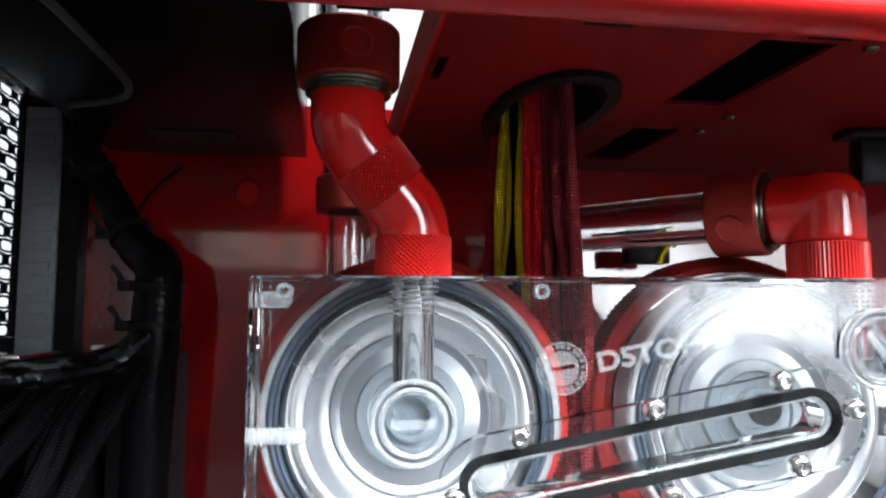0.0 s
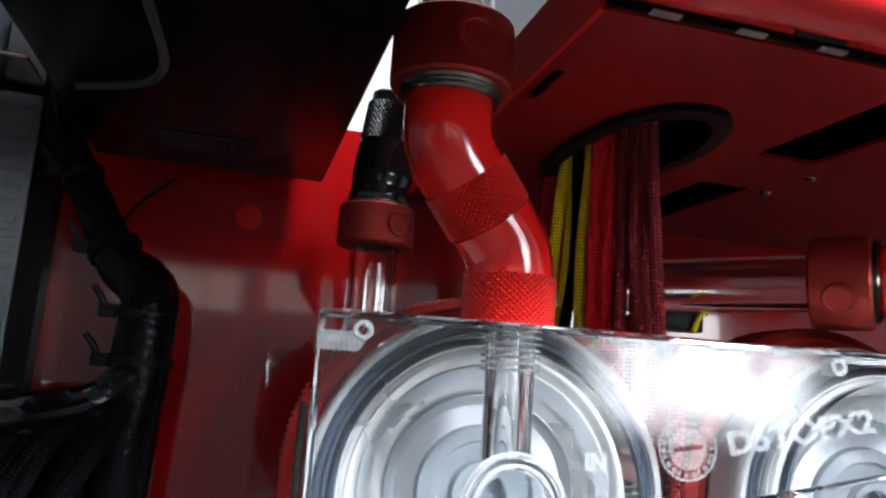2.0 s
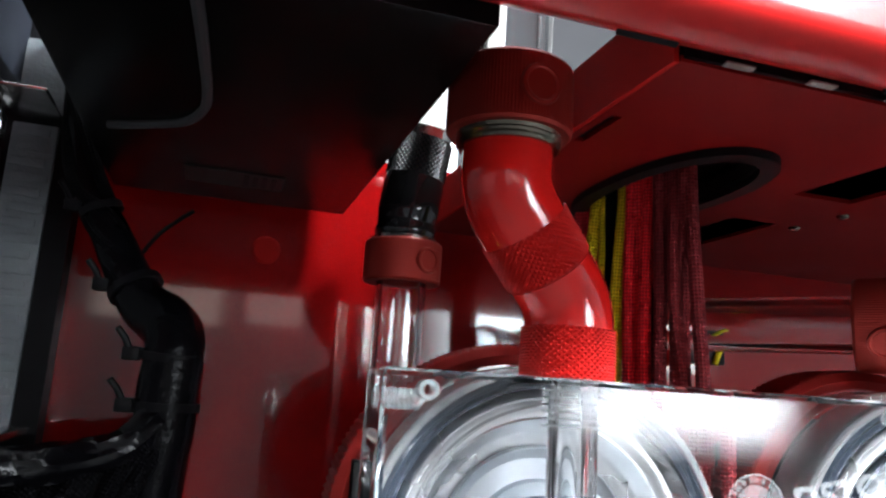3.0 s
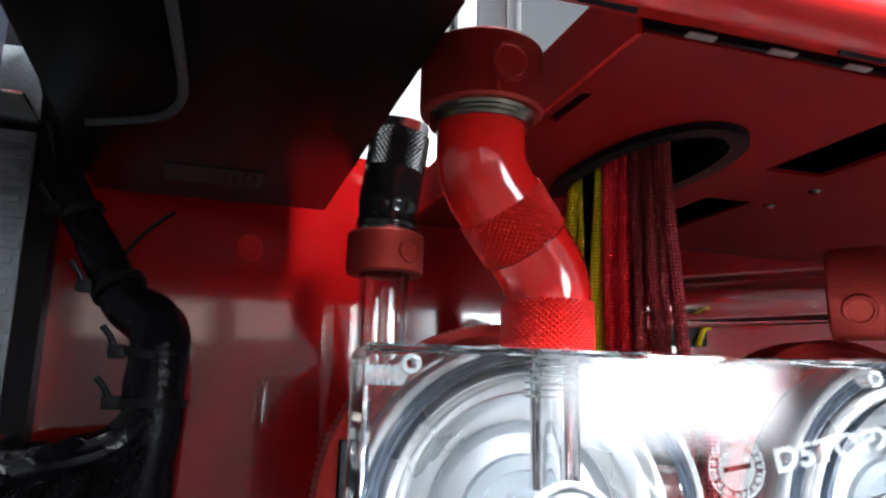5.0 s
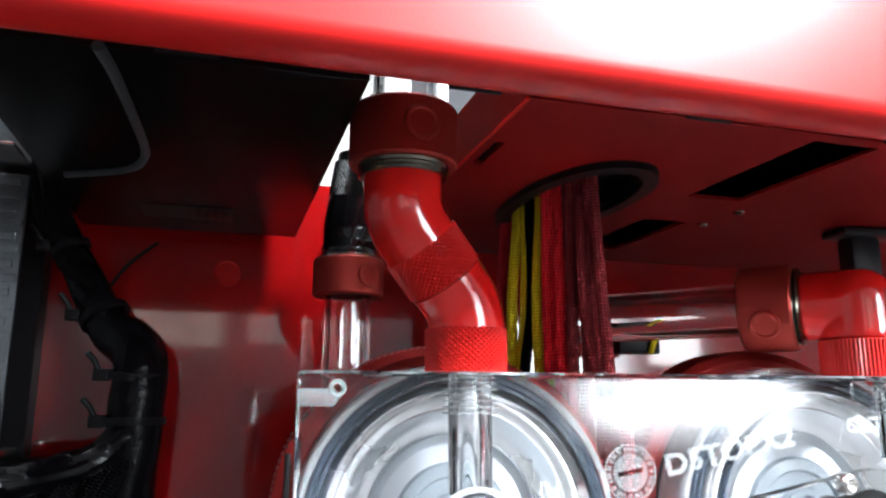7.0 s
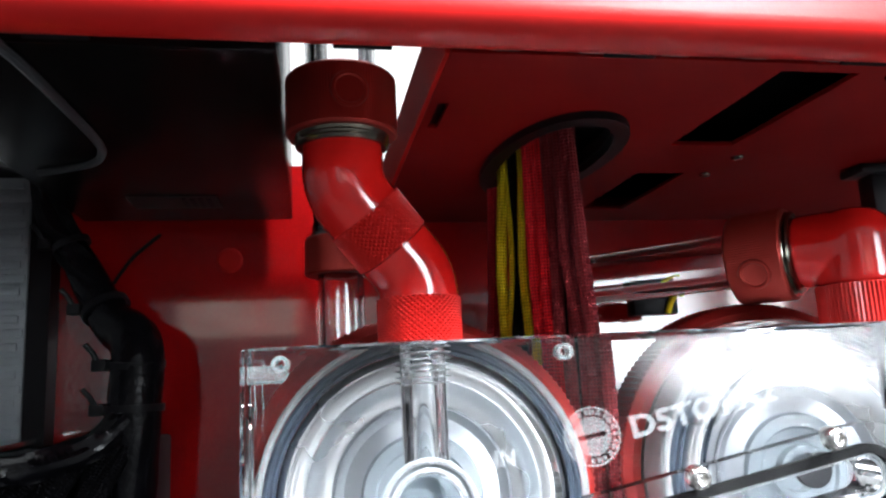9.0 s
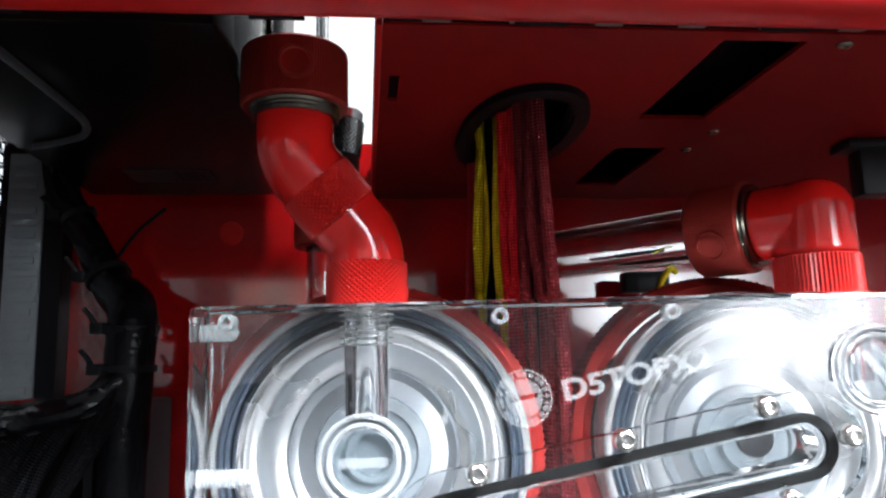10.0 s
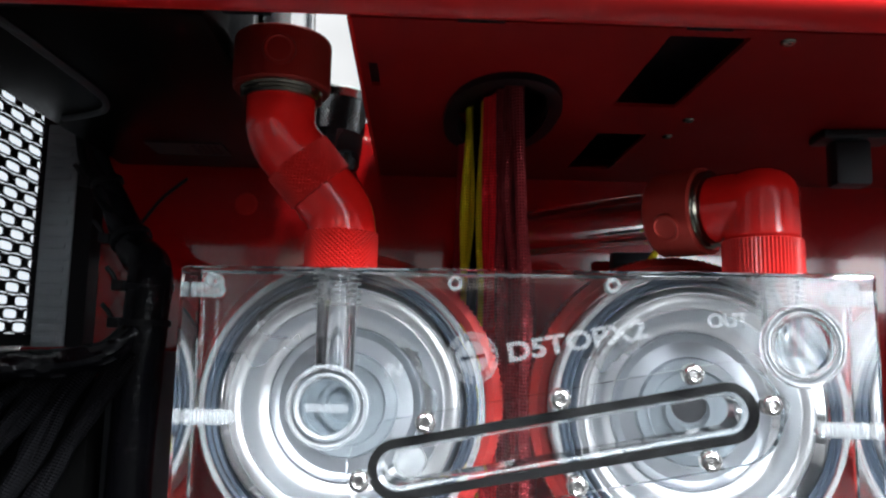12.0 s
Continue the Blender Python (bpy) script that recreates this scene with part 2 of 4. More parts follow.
def arc(start, way0, way1, radius, n=14):
    """Points of a bend that leaves start along way0 and ends along way1."""
    a, b = Vector(way0).normalized(), Vector(way1).normalized()
    total = a.angle(b)
    side = (b - a * a.dot(b)).normalized()
    c = Vector(start) + side * radius
    return [c + (a * math.sin(total * i / n) - side * math.cos(total * i / n)) * radius for i in range(n + 1)]


def prism(outline, axis_m, depth, holes=(), bevel=0.0):
    """A flat plate with that outline (x, y) and round or other holes, depth thick, set by axis_m."""
    bm = bmesh.new()
    edges = []
    for loop in (outline, *holes):
        vs = [bm.verts.new((x, y, 0)) for x, y in loop]
        edges += [bm.edges.new((vs[i], vs[(i + 1) % len(vs)])) for i in range(len(vs))]
    bmesh.ops.triangle_fill(bm, use_beauty=True, use_dissolve=False, edges=edges, normal=(0, 0, 1))
    bmesh.ops.dissolve_limit(bm, angle_limit=0.01, verts=bm.verts, edges=bm.edges)
    r = bmesh.ops.extrude_face_region(bm, geom=list(bm.faces))
    bmesh.ops.translate(bm, verts=[v for v in r["geom"] if isinstance(v, bmesh.types.BMVert)], vec=(0, 0, depth))
    bmesh.ops.transform(bm, matrix=axis_m, verts=bm.verts)
    return bm


def capsule(a, b, r, n=16):
    """The outline of a slot with round ends from a to b."""
    d = math.atan2(b[1] - a[1], b[0] - a[0])
    return [(b[0] + r * math.cos(d - math.pi / 2 + math.pi * i / n), b[1] + r * math.sin(d - math.pi / 2 + math.pi * i / n)) for i in range(n + 1)] + \
        [(a[0] + r * math.cos(d + math.pi / 2 + math.pi * i / n), a[1] + r * math.sin(d + math.pi / 2 + math.pi * i / n)) for i in range(n + 1)]


def knurled(r, h, m, cols=60, rows=8, depth=0.0003, straight=False, caps=True):
    """A knurled sleeve from z = 0 to h, with diamond or straight teeth."""
    bm = bmesh.new()
    n = cols * 2
    rings = []
    steps = [0.0] + ([0.0004, h - 0.0004] if straight else [0.0003 + (h - 0.0006) * i / (rows * 2) for i in range(rows * 2 + 1)]) + [h]
    for j, z in enumerate(steps):
        ring = []
        for i in range(n):
            if j in (0, len(steps) - 1):
                d = -depth
            elif straight:
                d = depth if i % 2 else -depth
            else:
                d = depth if (i + j) % 2 == 0 else -depth
            a = 2 * math.pi * i / n
            ring.append(bm.verts.new(m @ Vector(((r + d) * math.cos(a), (r + d) * math.sin(a), z))))
        rings.append(ring)
    for row, (a, b) in enumerate(zip(rings, rings[1:])):
        for i in range(n):
            j = (i + 1) % n
            if straight:
                bm.faces.new((a[i], a[j], b[j], b[i]))
            elif (i + row) % 2 == 0:
                bm.faces.new((a[i], a[j], b[i]))
                bm.faces.new((a[j], b[j], b[i]))
            else:
                bm.faces.new((a[i], a[j], b[j]))
                bm.faces.new((a[i], b[j], b[i]))
    if caps:
        bm.faces.new(rings[0][::-1])
        bm.faces.new(rings[-1])
    return bm


def plate_m(y):
    """Maps an outline's (x, y) to the world's (x, z), its depth going back from y."""
    return Matrix(((1, 0, 0, 0), (0, 0, 1, y), (0, 1, 0, 0), (0, 0, 0, 1)))


def oval(cx, cy, a, b, n=56):
    """A rounded oblong outline."""
    out = []
    for i in range(n):
        c, s = math.cos(2 * math.pi * i / n), math.sin(2 * math.pi * i / n)
        out.append((cx + a * math.copysign(abs(c) ** 0.9, c), cy + b * math.copysign(abs(s) ** 0.9, s)))
    return out


def circle(cx, cy, r, n=40):
    return [(cx + r * math.cos(2 * math.pi * i / n), cy + r * math.sin(2 * math.pi * i / n)) for i in range(n)]


# ---- the room round the case ----
def setting(name, bm, mat, label, category, smooth=False):
    return tagged(part(name, bm, mat, smooth=smooth), label, category, kind="structure")


setting("floor", box(-2.1, -2.1, -0.80, 2.1, 2.6, -0.75), ROOM_FLOOR, "plain grey room floor", "floor")
setting("ceiling", box(-2.1, -2.1, 2.3, 2.1, 2.6, 2.35), PLASTER, "white plaster room ceiling", "ceiling")
setting("wall_south", box(-2.1, -2.15, -0.75, 2.1, -2.1, 2.3), PLASTER_GREY, "grey plaster room wall", "wall")
setting("wall_north", box(-2.1, 2.6, -0.75, 2.1, 2.65, 2.3), PLASTER_GREY, "grey plaster room wall", "wall")
setting("wall_west", box(-2.15, -2.1, -0.75, -2.1, 2.6, 2.3), PLASTER_GREY, "grey plaster room wall", "wall")
setting("wall_east", box(2.1, -2.1, -0.75, 2.15, 2.6, 2.3), PLASTER_GREY, "grey plaster room wall", "wall")


def glow_plane(x0, z0, x1, z1, strength, colour):
    """A glowing plane added for the bright white beyond the case, with an added frame."""
    m = bpy.data.materials.new("pale_glow")
    m.use_nodes = True
    n, l = m.node_tree.nodes, m.node_tree.links
    em, co, mottle, ramp = n.new("ShaderNodeEmission"), n.new("ShaderNodeTexCoord"), n.new("ShaderNodeTexNoise"), n.new("ShaderNodeMapRange")
    em.inputs["Color"].default_value = (*colour, 1)
    mottle.inputs["Scale"].default_value = 2.5
    ramp.inputs["To Min"].default_value, ramp.inputs["To Max"].default_value = strength * 0.75, strength * 1.25
    l.new(co.outputs["Object"], mottle.inputs["Vector"])
    l.new(mottle.outputs[0], ramp.inputs[0])
    l.new(ramp.outputs[0], em.inputs["Strength"])
    l.new(em.outputs[0], n["Material Output"].inputs["Surface"])
    setting("backdrop", box(x0, 2.588, z0, x1, 2.598, z1), m, "glowing pale plane added beyond the case", "backdrop")
    for k, (a, c, d, e) in enumerate(((x0 - 0.05, z0 - 0.05, x1 + 0.05, z0), (x0 - 0.05, z1, x1 + 0.05, z1 + 0.05), (x0 - 0.05, z0, x0, z1), (x1, z0, x1 + 0.05, z1))):
        setting("glow_frame", box(a, 2.56, c, d, 2.599, e), PLASTER, "white frame added round the glowing plane", "window frame")


glow_plane(-2.05, -0.20, -0.98, 1.25, 1.15, (0.84, 0.92, 1))
glow_plane(-0.80, 0.62, 0.55, 1.95, 1.15, (0.96, 0.98, 1))

tagged(part("desk", box(-0.8, -0.35, -0.04, 0.9, 0.6, -0.005, bevel=0.003), DESK, label="dark desk top under the computer case"), category="desk")

# ---- the case ----
SHELF = 0.2045
WALL = 0.138
# the case stands turned a little against the pump block
SKEW = Matrix.Translation((0.08, 0, 0)) @ pose(0, 0, 0, 0, 0, 4.5) @ Matrix.Translation((-0.08, 0, 0))
FRONT = SKEW @ Matrix.Translation((0.0092, 0.0142, 0))


def turned(ob, m=None):
    ob.matrix_basis = (m or SKEW) @ ob.matrix_basis
    return ob


# back panel, red and glossy
turned(setting("wall_back_panel", prism([(-0.0985, 0.0), (0.36, 0.0), (0.36, 0.228), (-0.0985, 0.228)], plate_m(WALL), 0.0015), RED_PANEL, "glossy red painted steel back panel of the case", "panel"))
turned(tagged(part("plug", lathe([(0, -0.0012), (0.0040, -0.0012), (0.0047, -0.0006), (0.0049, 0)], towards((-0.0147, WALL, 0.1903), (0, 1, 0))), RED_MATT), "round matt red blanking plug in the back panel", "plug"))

# shelf with slots and the grommet hole
slots = [[(0.0447, 0.0085), (0.0472, 0.0085), (0.0472, 0.0255), (0.0447, 0.0255)], [(0.1170, -0.0145), (0.1365, -0.0145), (0.1365, 0.0370), (0.1170, 0.0370)], [(0.1200, 0.0655), (0.1370, 0.0655), (0.1370, 0.1165), (0.1200, 0.1165)]]
GX, GY = 0.0845, 0.0490
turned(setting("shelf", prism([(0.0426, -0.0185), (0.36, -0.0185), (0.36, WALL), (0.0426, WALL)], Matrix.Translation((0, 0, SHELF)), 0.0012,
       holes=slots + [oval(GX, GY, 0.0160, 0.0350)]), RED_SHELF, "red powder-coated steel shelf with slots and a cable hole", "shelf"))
# same sheet as the shelf, but its lit face is put into a lighter red
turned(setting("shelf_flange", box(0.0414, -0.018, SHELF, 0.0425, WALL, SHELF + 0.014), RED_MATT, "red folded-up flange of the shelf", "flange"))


def lip():
    """The front rail: a sloping underside, a rounded lower lip and the upright face."""
    prof = [(-0.0196, SHELF + 0.005), (-0.0196, SHELF + 0.0022), (-0.0220, SHELF + 0.0010), (-0.0395, 0.1952)]
    prof += [(-0.0405 - 0.0070 * math.sin(a), 0.1995 - 0.0047 * math.cos(a)) for a in [i * math.pi / 2 / 12 for i in range(13)]]
    # upright face extended far up, out of view, to block the key lamp
    prof += [(-0.0475, 0.46), (-0.0460, 0.46)]
    bm = bmesh.new()
    ends = []
    for x in (-0.30, 0.36):
        ends.append([bm.verts.new((x, y, z)) for y, z in prof])
    for i in range(len(prof)):
        j = (i + 1) % len(prof)
        bm.faces.new((ends[0][i], ends[0][j], ends[1][j], ends[1][i]))
    bm.faces.new(ends[0])
    bm.faces.new(ends[1][::-1])
    return bm


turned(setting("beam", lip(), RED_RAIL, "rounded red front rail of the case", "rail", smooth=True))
NOTCH_STEP = 0.0465
for k in range(6):
    x = 0.0703 + NOTCH_STEP * (k - 2)
    # each notch is a black bar, the shade inside it put into colour
    turned(tagged(part("notch", box(x - 0.0048, -0.0007, -0.0002, x + 0.0048, 0.0007, 0.0004, bevel=0.0001), BLACK, smooth=False), "narrow black bar for the shade in a rail notch", "notch", group="notches in the front rail"), SKEW @ Matrix.Translation((0, -0.0378, 0.1960)) @ pose(0, 0, 0, -30.5, 0, 0))
# dark joint between shelf and rail; pale pads stand for light through its gaps
turned(setting("joint_strip", box(0.0430, -0.0195, SHELF + 0.0006, 0.355, -0.0186, SHELF + 0.0040), BLACK, "dark joint between shelf and rail", "joint"))
for k in range(10):
    x = 0.0535 + 0.0180 * k
    turned(tagged(part("gap_light_pad", box(x - 0.0030, -0.0207, SHELF + 0.0004, x + 0.0030, -0.0187, SHELF + 0.0009, bevel=0.0002), PAD), "small pale pad for light coming through the joint", "pad", group="pads along the joint"))

grommet = turned(thing("cable_grommet", "black rubber cable grommet in the red shelf", "grommet", (0, 0, 0)))
part("rim", prism(oval(GX, GY + 0.0010, 0.0180, 0.0388), Matrix.Translation((0, 0, SHELF - 0.0020)), 0.0020, holes=[oval(GX, GY, 0.0138, 0.0325)]), RUBBER, grommet)
part("collar", prism(oval(GX, GY, 0.0152, 0.0342), Matrix.Translation((0, 0, SHELF + 0.0001)), 0.0040, holes=[oval(GX, GY, 0.0132, 0.0320)]), RUBBER, grommet)

# plate and rails added to keep light from above out of the slots
turned(tagged(part("slot_blocker", prism([(0.0432, -0.018), (0.36, -0.018), (0.36, WALL), (0.0432, WALL)], Matrix.Translation((0, 0, SHELF + 0.0100)), 0.003), BLACK, smooth=False), "black plate added over the red shelf to shut out light", "tray", kind="structure"))
for x0, y0, x1, y1 in ((0.0432, -0.018, 0.062, 0.136), (0.106, -0.018, 0.1125, 0.136), (0.345, -0.018, 0.36, 0.136)):
    turned(setting("blocker_rail", box(x0, y0, SHELF + 0.0013, x1, y1, SHELF + 0.0099), BLACK, "black rail added under the light-blocking plate", "rail"))

# ---- pump block ----
P1, P2, PZ = 0.0380, 0.1310, 0.1150
BW, BTOP, BBOT, BD = 0.1687, 0.150, 0.080, 0.024


def block():
    """Clear block with the two pump chambers sunk from behind."""
    th = thing("pump_block", "clear acrylic twin pump top with etched lettering", "pump top", (BW / 2, 0, BBOT))
    back = Matrix.Translation((-BW / 2, 0, -BBOT))
    bm = box(0, 0, BBOT, BW, BD, BTOP, bevel=0.0012, seg=3)
    body = part("body", bm, ACRYLIC, th, "clear acrylic body")
    body.matrix_basis = back
    cut = bmesh.new()
    for cx in (P1, P2):
        lathe([(0, 0), (0.0300, 0), (0.0300, -0.012), (0, -0.012)], towards((cx, BD - 0.007, PZ), (0, -1, 0)), 96, bm=cut)
    # the two bores from the ports down to the chambers
    for px, py, deep in ((P1, 0.0105, 0.0260), (0.149, 0.0125, 0.0200)):
        lathe([(0, 0), (0.0050, 0), (0.0050, deep + 0.0005), (0, deep + 0.0005)], Matrix.Translation((px, py, BTOP - deep)), 48, bm=cut)
    # the cross channel under the cover
    slot = prism(capsule((0.0552, 0.1022), (0.1320, 0.1168), 0.0040), plate_m(0.0032), 0.0095)
    me = bpy.data.meshes.new("tmp")
    slot.to_mesh(me)
    cut.from_mesh(me)
    slot.free()
    bmesh.ops.recalc_face_normals(cut, faces=cut.faces)
    cme = bpy.data.meshes.new("cutter")
    cut.to_mesh(cme)
    cut.free()
    cutter = bpy.data.objects.new("cutter", cme)
    scene.collection.objects.link(cutter)
    mod = body.modifiers.new("cut", "BOOLEAN")
    mod.object, mod.operation, mod.solver = cutter, "DIFFERENCE", "EXACT"
    bpy.context.view_layer.update()
    done = bpy.data.meshes.new_from_object(body.evaluated_get(bpy.context.evaluated_depsgraph_get()))
    body.modifiers.clear()
    body.data = done
    bpy.data.objects.remove(cutter)
    body.visible_shadow = False
    smooth_by_angle(done, 10)

    def add(name, bm, mat, label="", **k):
        ob = part(name, bm, mat, th, label, **k)
        ob.matrix_basis = back
        return ob

    # gasket and raised cover
    a, b = (0.0552, 0.1022), (0.1320, 0.1168)
    add("gasket", prism(capsule(a, b, 0.0071), plate_m(-0.0006), 0.0018, holes=[capsule(a, b, 0.0050)]), GASKET, "black rubber gasket loop", smooth=False)
    cov = add("cover", prism(capsule(a, b, 0.0118), plate_m(-0.0042), 0.0034), ACRYLIC, "clear acrylic channel cover", smooth=False)
    cov.visible_shadow = False
    add("channel_edge", prism(capsule(a, b, 0.0046), plate_m(0.0006), 0.0007, holes=[capsule(a, b, 0.0041)]), FROST, "frosted channel edge", smooth=False)
    add("outlet", lathe([(0, 0), (0.0042, 0), (0.0042, 0.0015), (0, 0.0015)], towards((0.1262, 0.0132, 0.1176), (0, -1, 0)), 32), RUBBER, "dark outlet hole")
    add("inlet", lathe([(0, 0), (0.0036, 0), (0.0042, 0.0012), (0, 0.0012)], towards((0.0572, 0.0132, 0.1026), (0, -1, 0)), 32), FROST, "pale inlet hole")
    # screws of the cover
    for sx, sz in ((0.0467, 0.1000), (0.0616, 0.1135), (0.0928, 0.1195), (0.1233, 0.1256), (0.1408, 0.1190), (0.1268, 0.1062), (0.0966, 0.1000), (0.0655, 0.0940)):
        s = add("screw", lathe([(0, 0.0002), (0.0010, 0.0002), (0.0011, 0.0015), (0.0013, 0.0016), (0.0017, 0.0015), (0.0021, 0.0012), (0.0024, 0.0007), (0.0025, 0.0), (0.0025, -0.002), (0, -0.002)], towards((sx, -0.0044, sz), (0, -1, 0)), 32), NICKEL, "nickel socket screw")
        sm = Matrix(((1, 0, 0, sx), (0, 0, 1, -0.0050), (0, 1, 0, sz), (0, 0, 0, 1)))
        hexm = prism([(0.0011 * math.cos(k * math.pi / 3 + sx * 90), 0.0011 * math.sin(k * math.pi / 3 + sx * 90)) for k in range(6)], sm, 0.0003)
        part("socket", hexm, NICKEL, s, smooth=False)
    # milled threads round the two bores
    for px, py in ((P1, 0.0105), (0.149, 0.0125)):
        rings = bmesh.new()
        for k in range(7):
            lathe([(0.0058, 0.0002), (0.0064, 0), (0.0058, -0.0002)], Matrix.Translation((px, py, BTOP - 0.0010 - 0.0013 * k)), 48, closed=True, bm=rings)
        add("thread", rings, FROST, "milled port thread")
    # stop plugs in the front ports
    for px, pz, turn in ((0.0378, 0.1163, 0), (0.1502, 0.1327, 52)):
        add("plug_ring", lathe([(0.0088, 0), (0.0100, 0), (0.0100, 0.0012), (0.0096, 0.0018), (0.0091, 0.0018), (0.0088, 0.0012)], towards((px, -0.0002, pz), (0, -1, 0)), 64, closed=True), PLUG_RIM, "clear plug rim")
        # groove between the two rings, its shade drawn as a grey band
        add("plug_groove", lathe([(0.0081, 0), (0.0087, 0), (0.0087, 0.0006), (0.0081, 0.0006)], towards((px, -0.0002, pz), (0, -1, 0)), 64, closed=True), GROOVE_GREY, "dark grey band for the shaded plug groove")
        add("plug_lip", lathe([(0.0066, 0), (0.0080, 0), (0.0079, 0.0011), (0.0074, 0.0015), (0.0069, 0.0011)], towards((px, -0.0002, pz), (0, -1, 0)), 64, closed=True), PLUG_RIM, "rounded plug lip")
        add("plug_face", lathe([(0, 0.0004), (0.0064, 0.0004), (0.0066, 0), (0.0066, -0.0004), (0, -0.0004)], towards((px, -0.0007, pz), (0, -1, 0)), 64), PLUG_CLEAR, "frosted stop plug face")
        c, s_ = math.cos(radians(-turn)), math.sin(radians(-turn))
        rot = Matrix(((c, -s_, 0, px), (0, 0, 1, -0.0015), (s_, c, 0, pz), (0, 0, 0, 1)))
        add("plug_slot", prism([(-0.0052, -0.0012), (0.0052, -0.0012), (0.0052, 0.0008), (-0.0052, 0.0008)], rot, 0.0003), ETCH, "screwdriver slot", smooth=False)
    # blind holes of the face and threaded side studs
    for hx in (0.0082, 0.0680, 0.1061, 0.1622):
        add("screw_hole", lathe([(0.0010, -0.0002), (0.0018, -0.0002), (0.0018, 0.006), (0.0010, 0.007)], towards((hx, -0.0001, 0.1464), (0, 1, 0)), 24, closed=True), FROST, "frosted screw hole")
    for sx, way in ((0.0003, 1), (BW - 0.0003, -1)):
        for sz, ln in ((0.1445, 0.008), (0.1125, 0.0125)):
            prof = [(0, 0)]
            n = int(ln / 0.0010)
            for k in range(n):
                prof += [(0.0021, 0.0002 + k * 0.001), (0.0018, 0.0007 + k * 0.001)]
            prof += [(0.0016, n * 0.001), (0, n * 0.001 + 0.001)]
            add("stud", lathe(prof, towards((sx, 0.012, sz), (way, 0, 0)), 24), FROST, "frosted threaded side hole")
    for sx in (0.0165, 0.0870, 0.1450):
        add("stud", lathe([(0, 0), (0.0018, 0), (0.0018, 0.012), (0, 0.013)], Matrix.Translation((sx, 0.012, BBOT + 0.0005)), 20), FROST, "frosted threaded hole")
    # etched words and the round emblem
    def word(text, x, z, size, turn):
        cu = bpy.data.curves.new("w", "FONT")
        cu.body, cu.size, cu.extrude, cu.offset = text, size, 0.00015, size * 0.035
        ob = bpy.data.objects.new("w", cu)
        scene.collection.objects.link(ob)
        bpy.context.view_layer.update()
        me = bpy.data.meshes.new_from_object(ob.evaluated_get(bpy.context.evaluated_depsgraph_get()))
        bpy.data.objects.remove(ob)
        me.materials.clear()
        me.materials.append(ETCH)
        w = new("lettering", me)
        w.parent = th
        w["label"] = "pale etched lettering"
        w.matrix_basis = back @ Matrix.Translation((x, -0.0003, z)) @ Euler((radians(90), radians(-turn), 0)).to_matrix().to_4x4()
        return w

    t = word("D5TOPX2", 0.0810, 0.1277, 0.0062, 11)
    t.scale = (1.24, 1, 1)
    word("OUT", 0.1282, 0.1366, 0.0046, 3)
    word("IN", 0.0512, 0.1236, 0.0046, 0)
    cx, cz = 0.0724, 0.1285
    def ring_piece(r0, r1, a0, a1, n=10):
        inner = [(cx + r0 * math.cos(a0 + (a1 - a0) * k / n), cz + r0 * math.sin(a0 + (a1 - a0) * k / n)) for k in range(n + 1)]
        outer = [(cx + r1 * math.cos(a0 + (a1 - a0) * k / n), cz + r1 * math.sin(a0 + (a1 - a0) * k / n)) for k in range(n + 1)]
        return prism(inner + outer[::-1], plate_m(-0.0003), 0.0003)

    em = add("emblem", ring_piece(0.0058, 0.0061, radians(0), radians(359), 40), ETCH, "etched round emblem", smooth=False)
    for k in range(22):
        a0 = radians(k * 360 / 22)
        part("emblem_mark", ring_piece(0.0045, 0.0055, a0, a0 + radians(8 + 3 * (k % 3)), 3), ETCH_FAINT, em, smooth=False)
    part("emblem_disc", prism(circle(cx, cz, 0.0041), plate_m(-0.0003), 0.0003, holes=[[(cx - 0.0030, cz - 0.0009), (cx + 0.0030, cz + 0.0001), (cx + 0.0030, cz + 0.0011), (cx - 0.0030, cz + 0.0001)]]), ETCH_FAINT, em, smooth=False)
    return th


block()


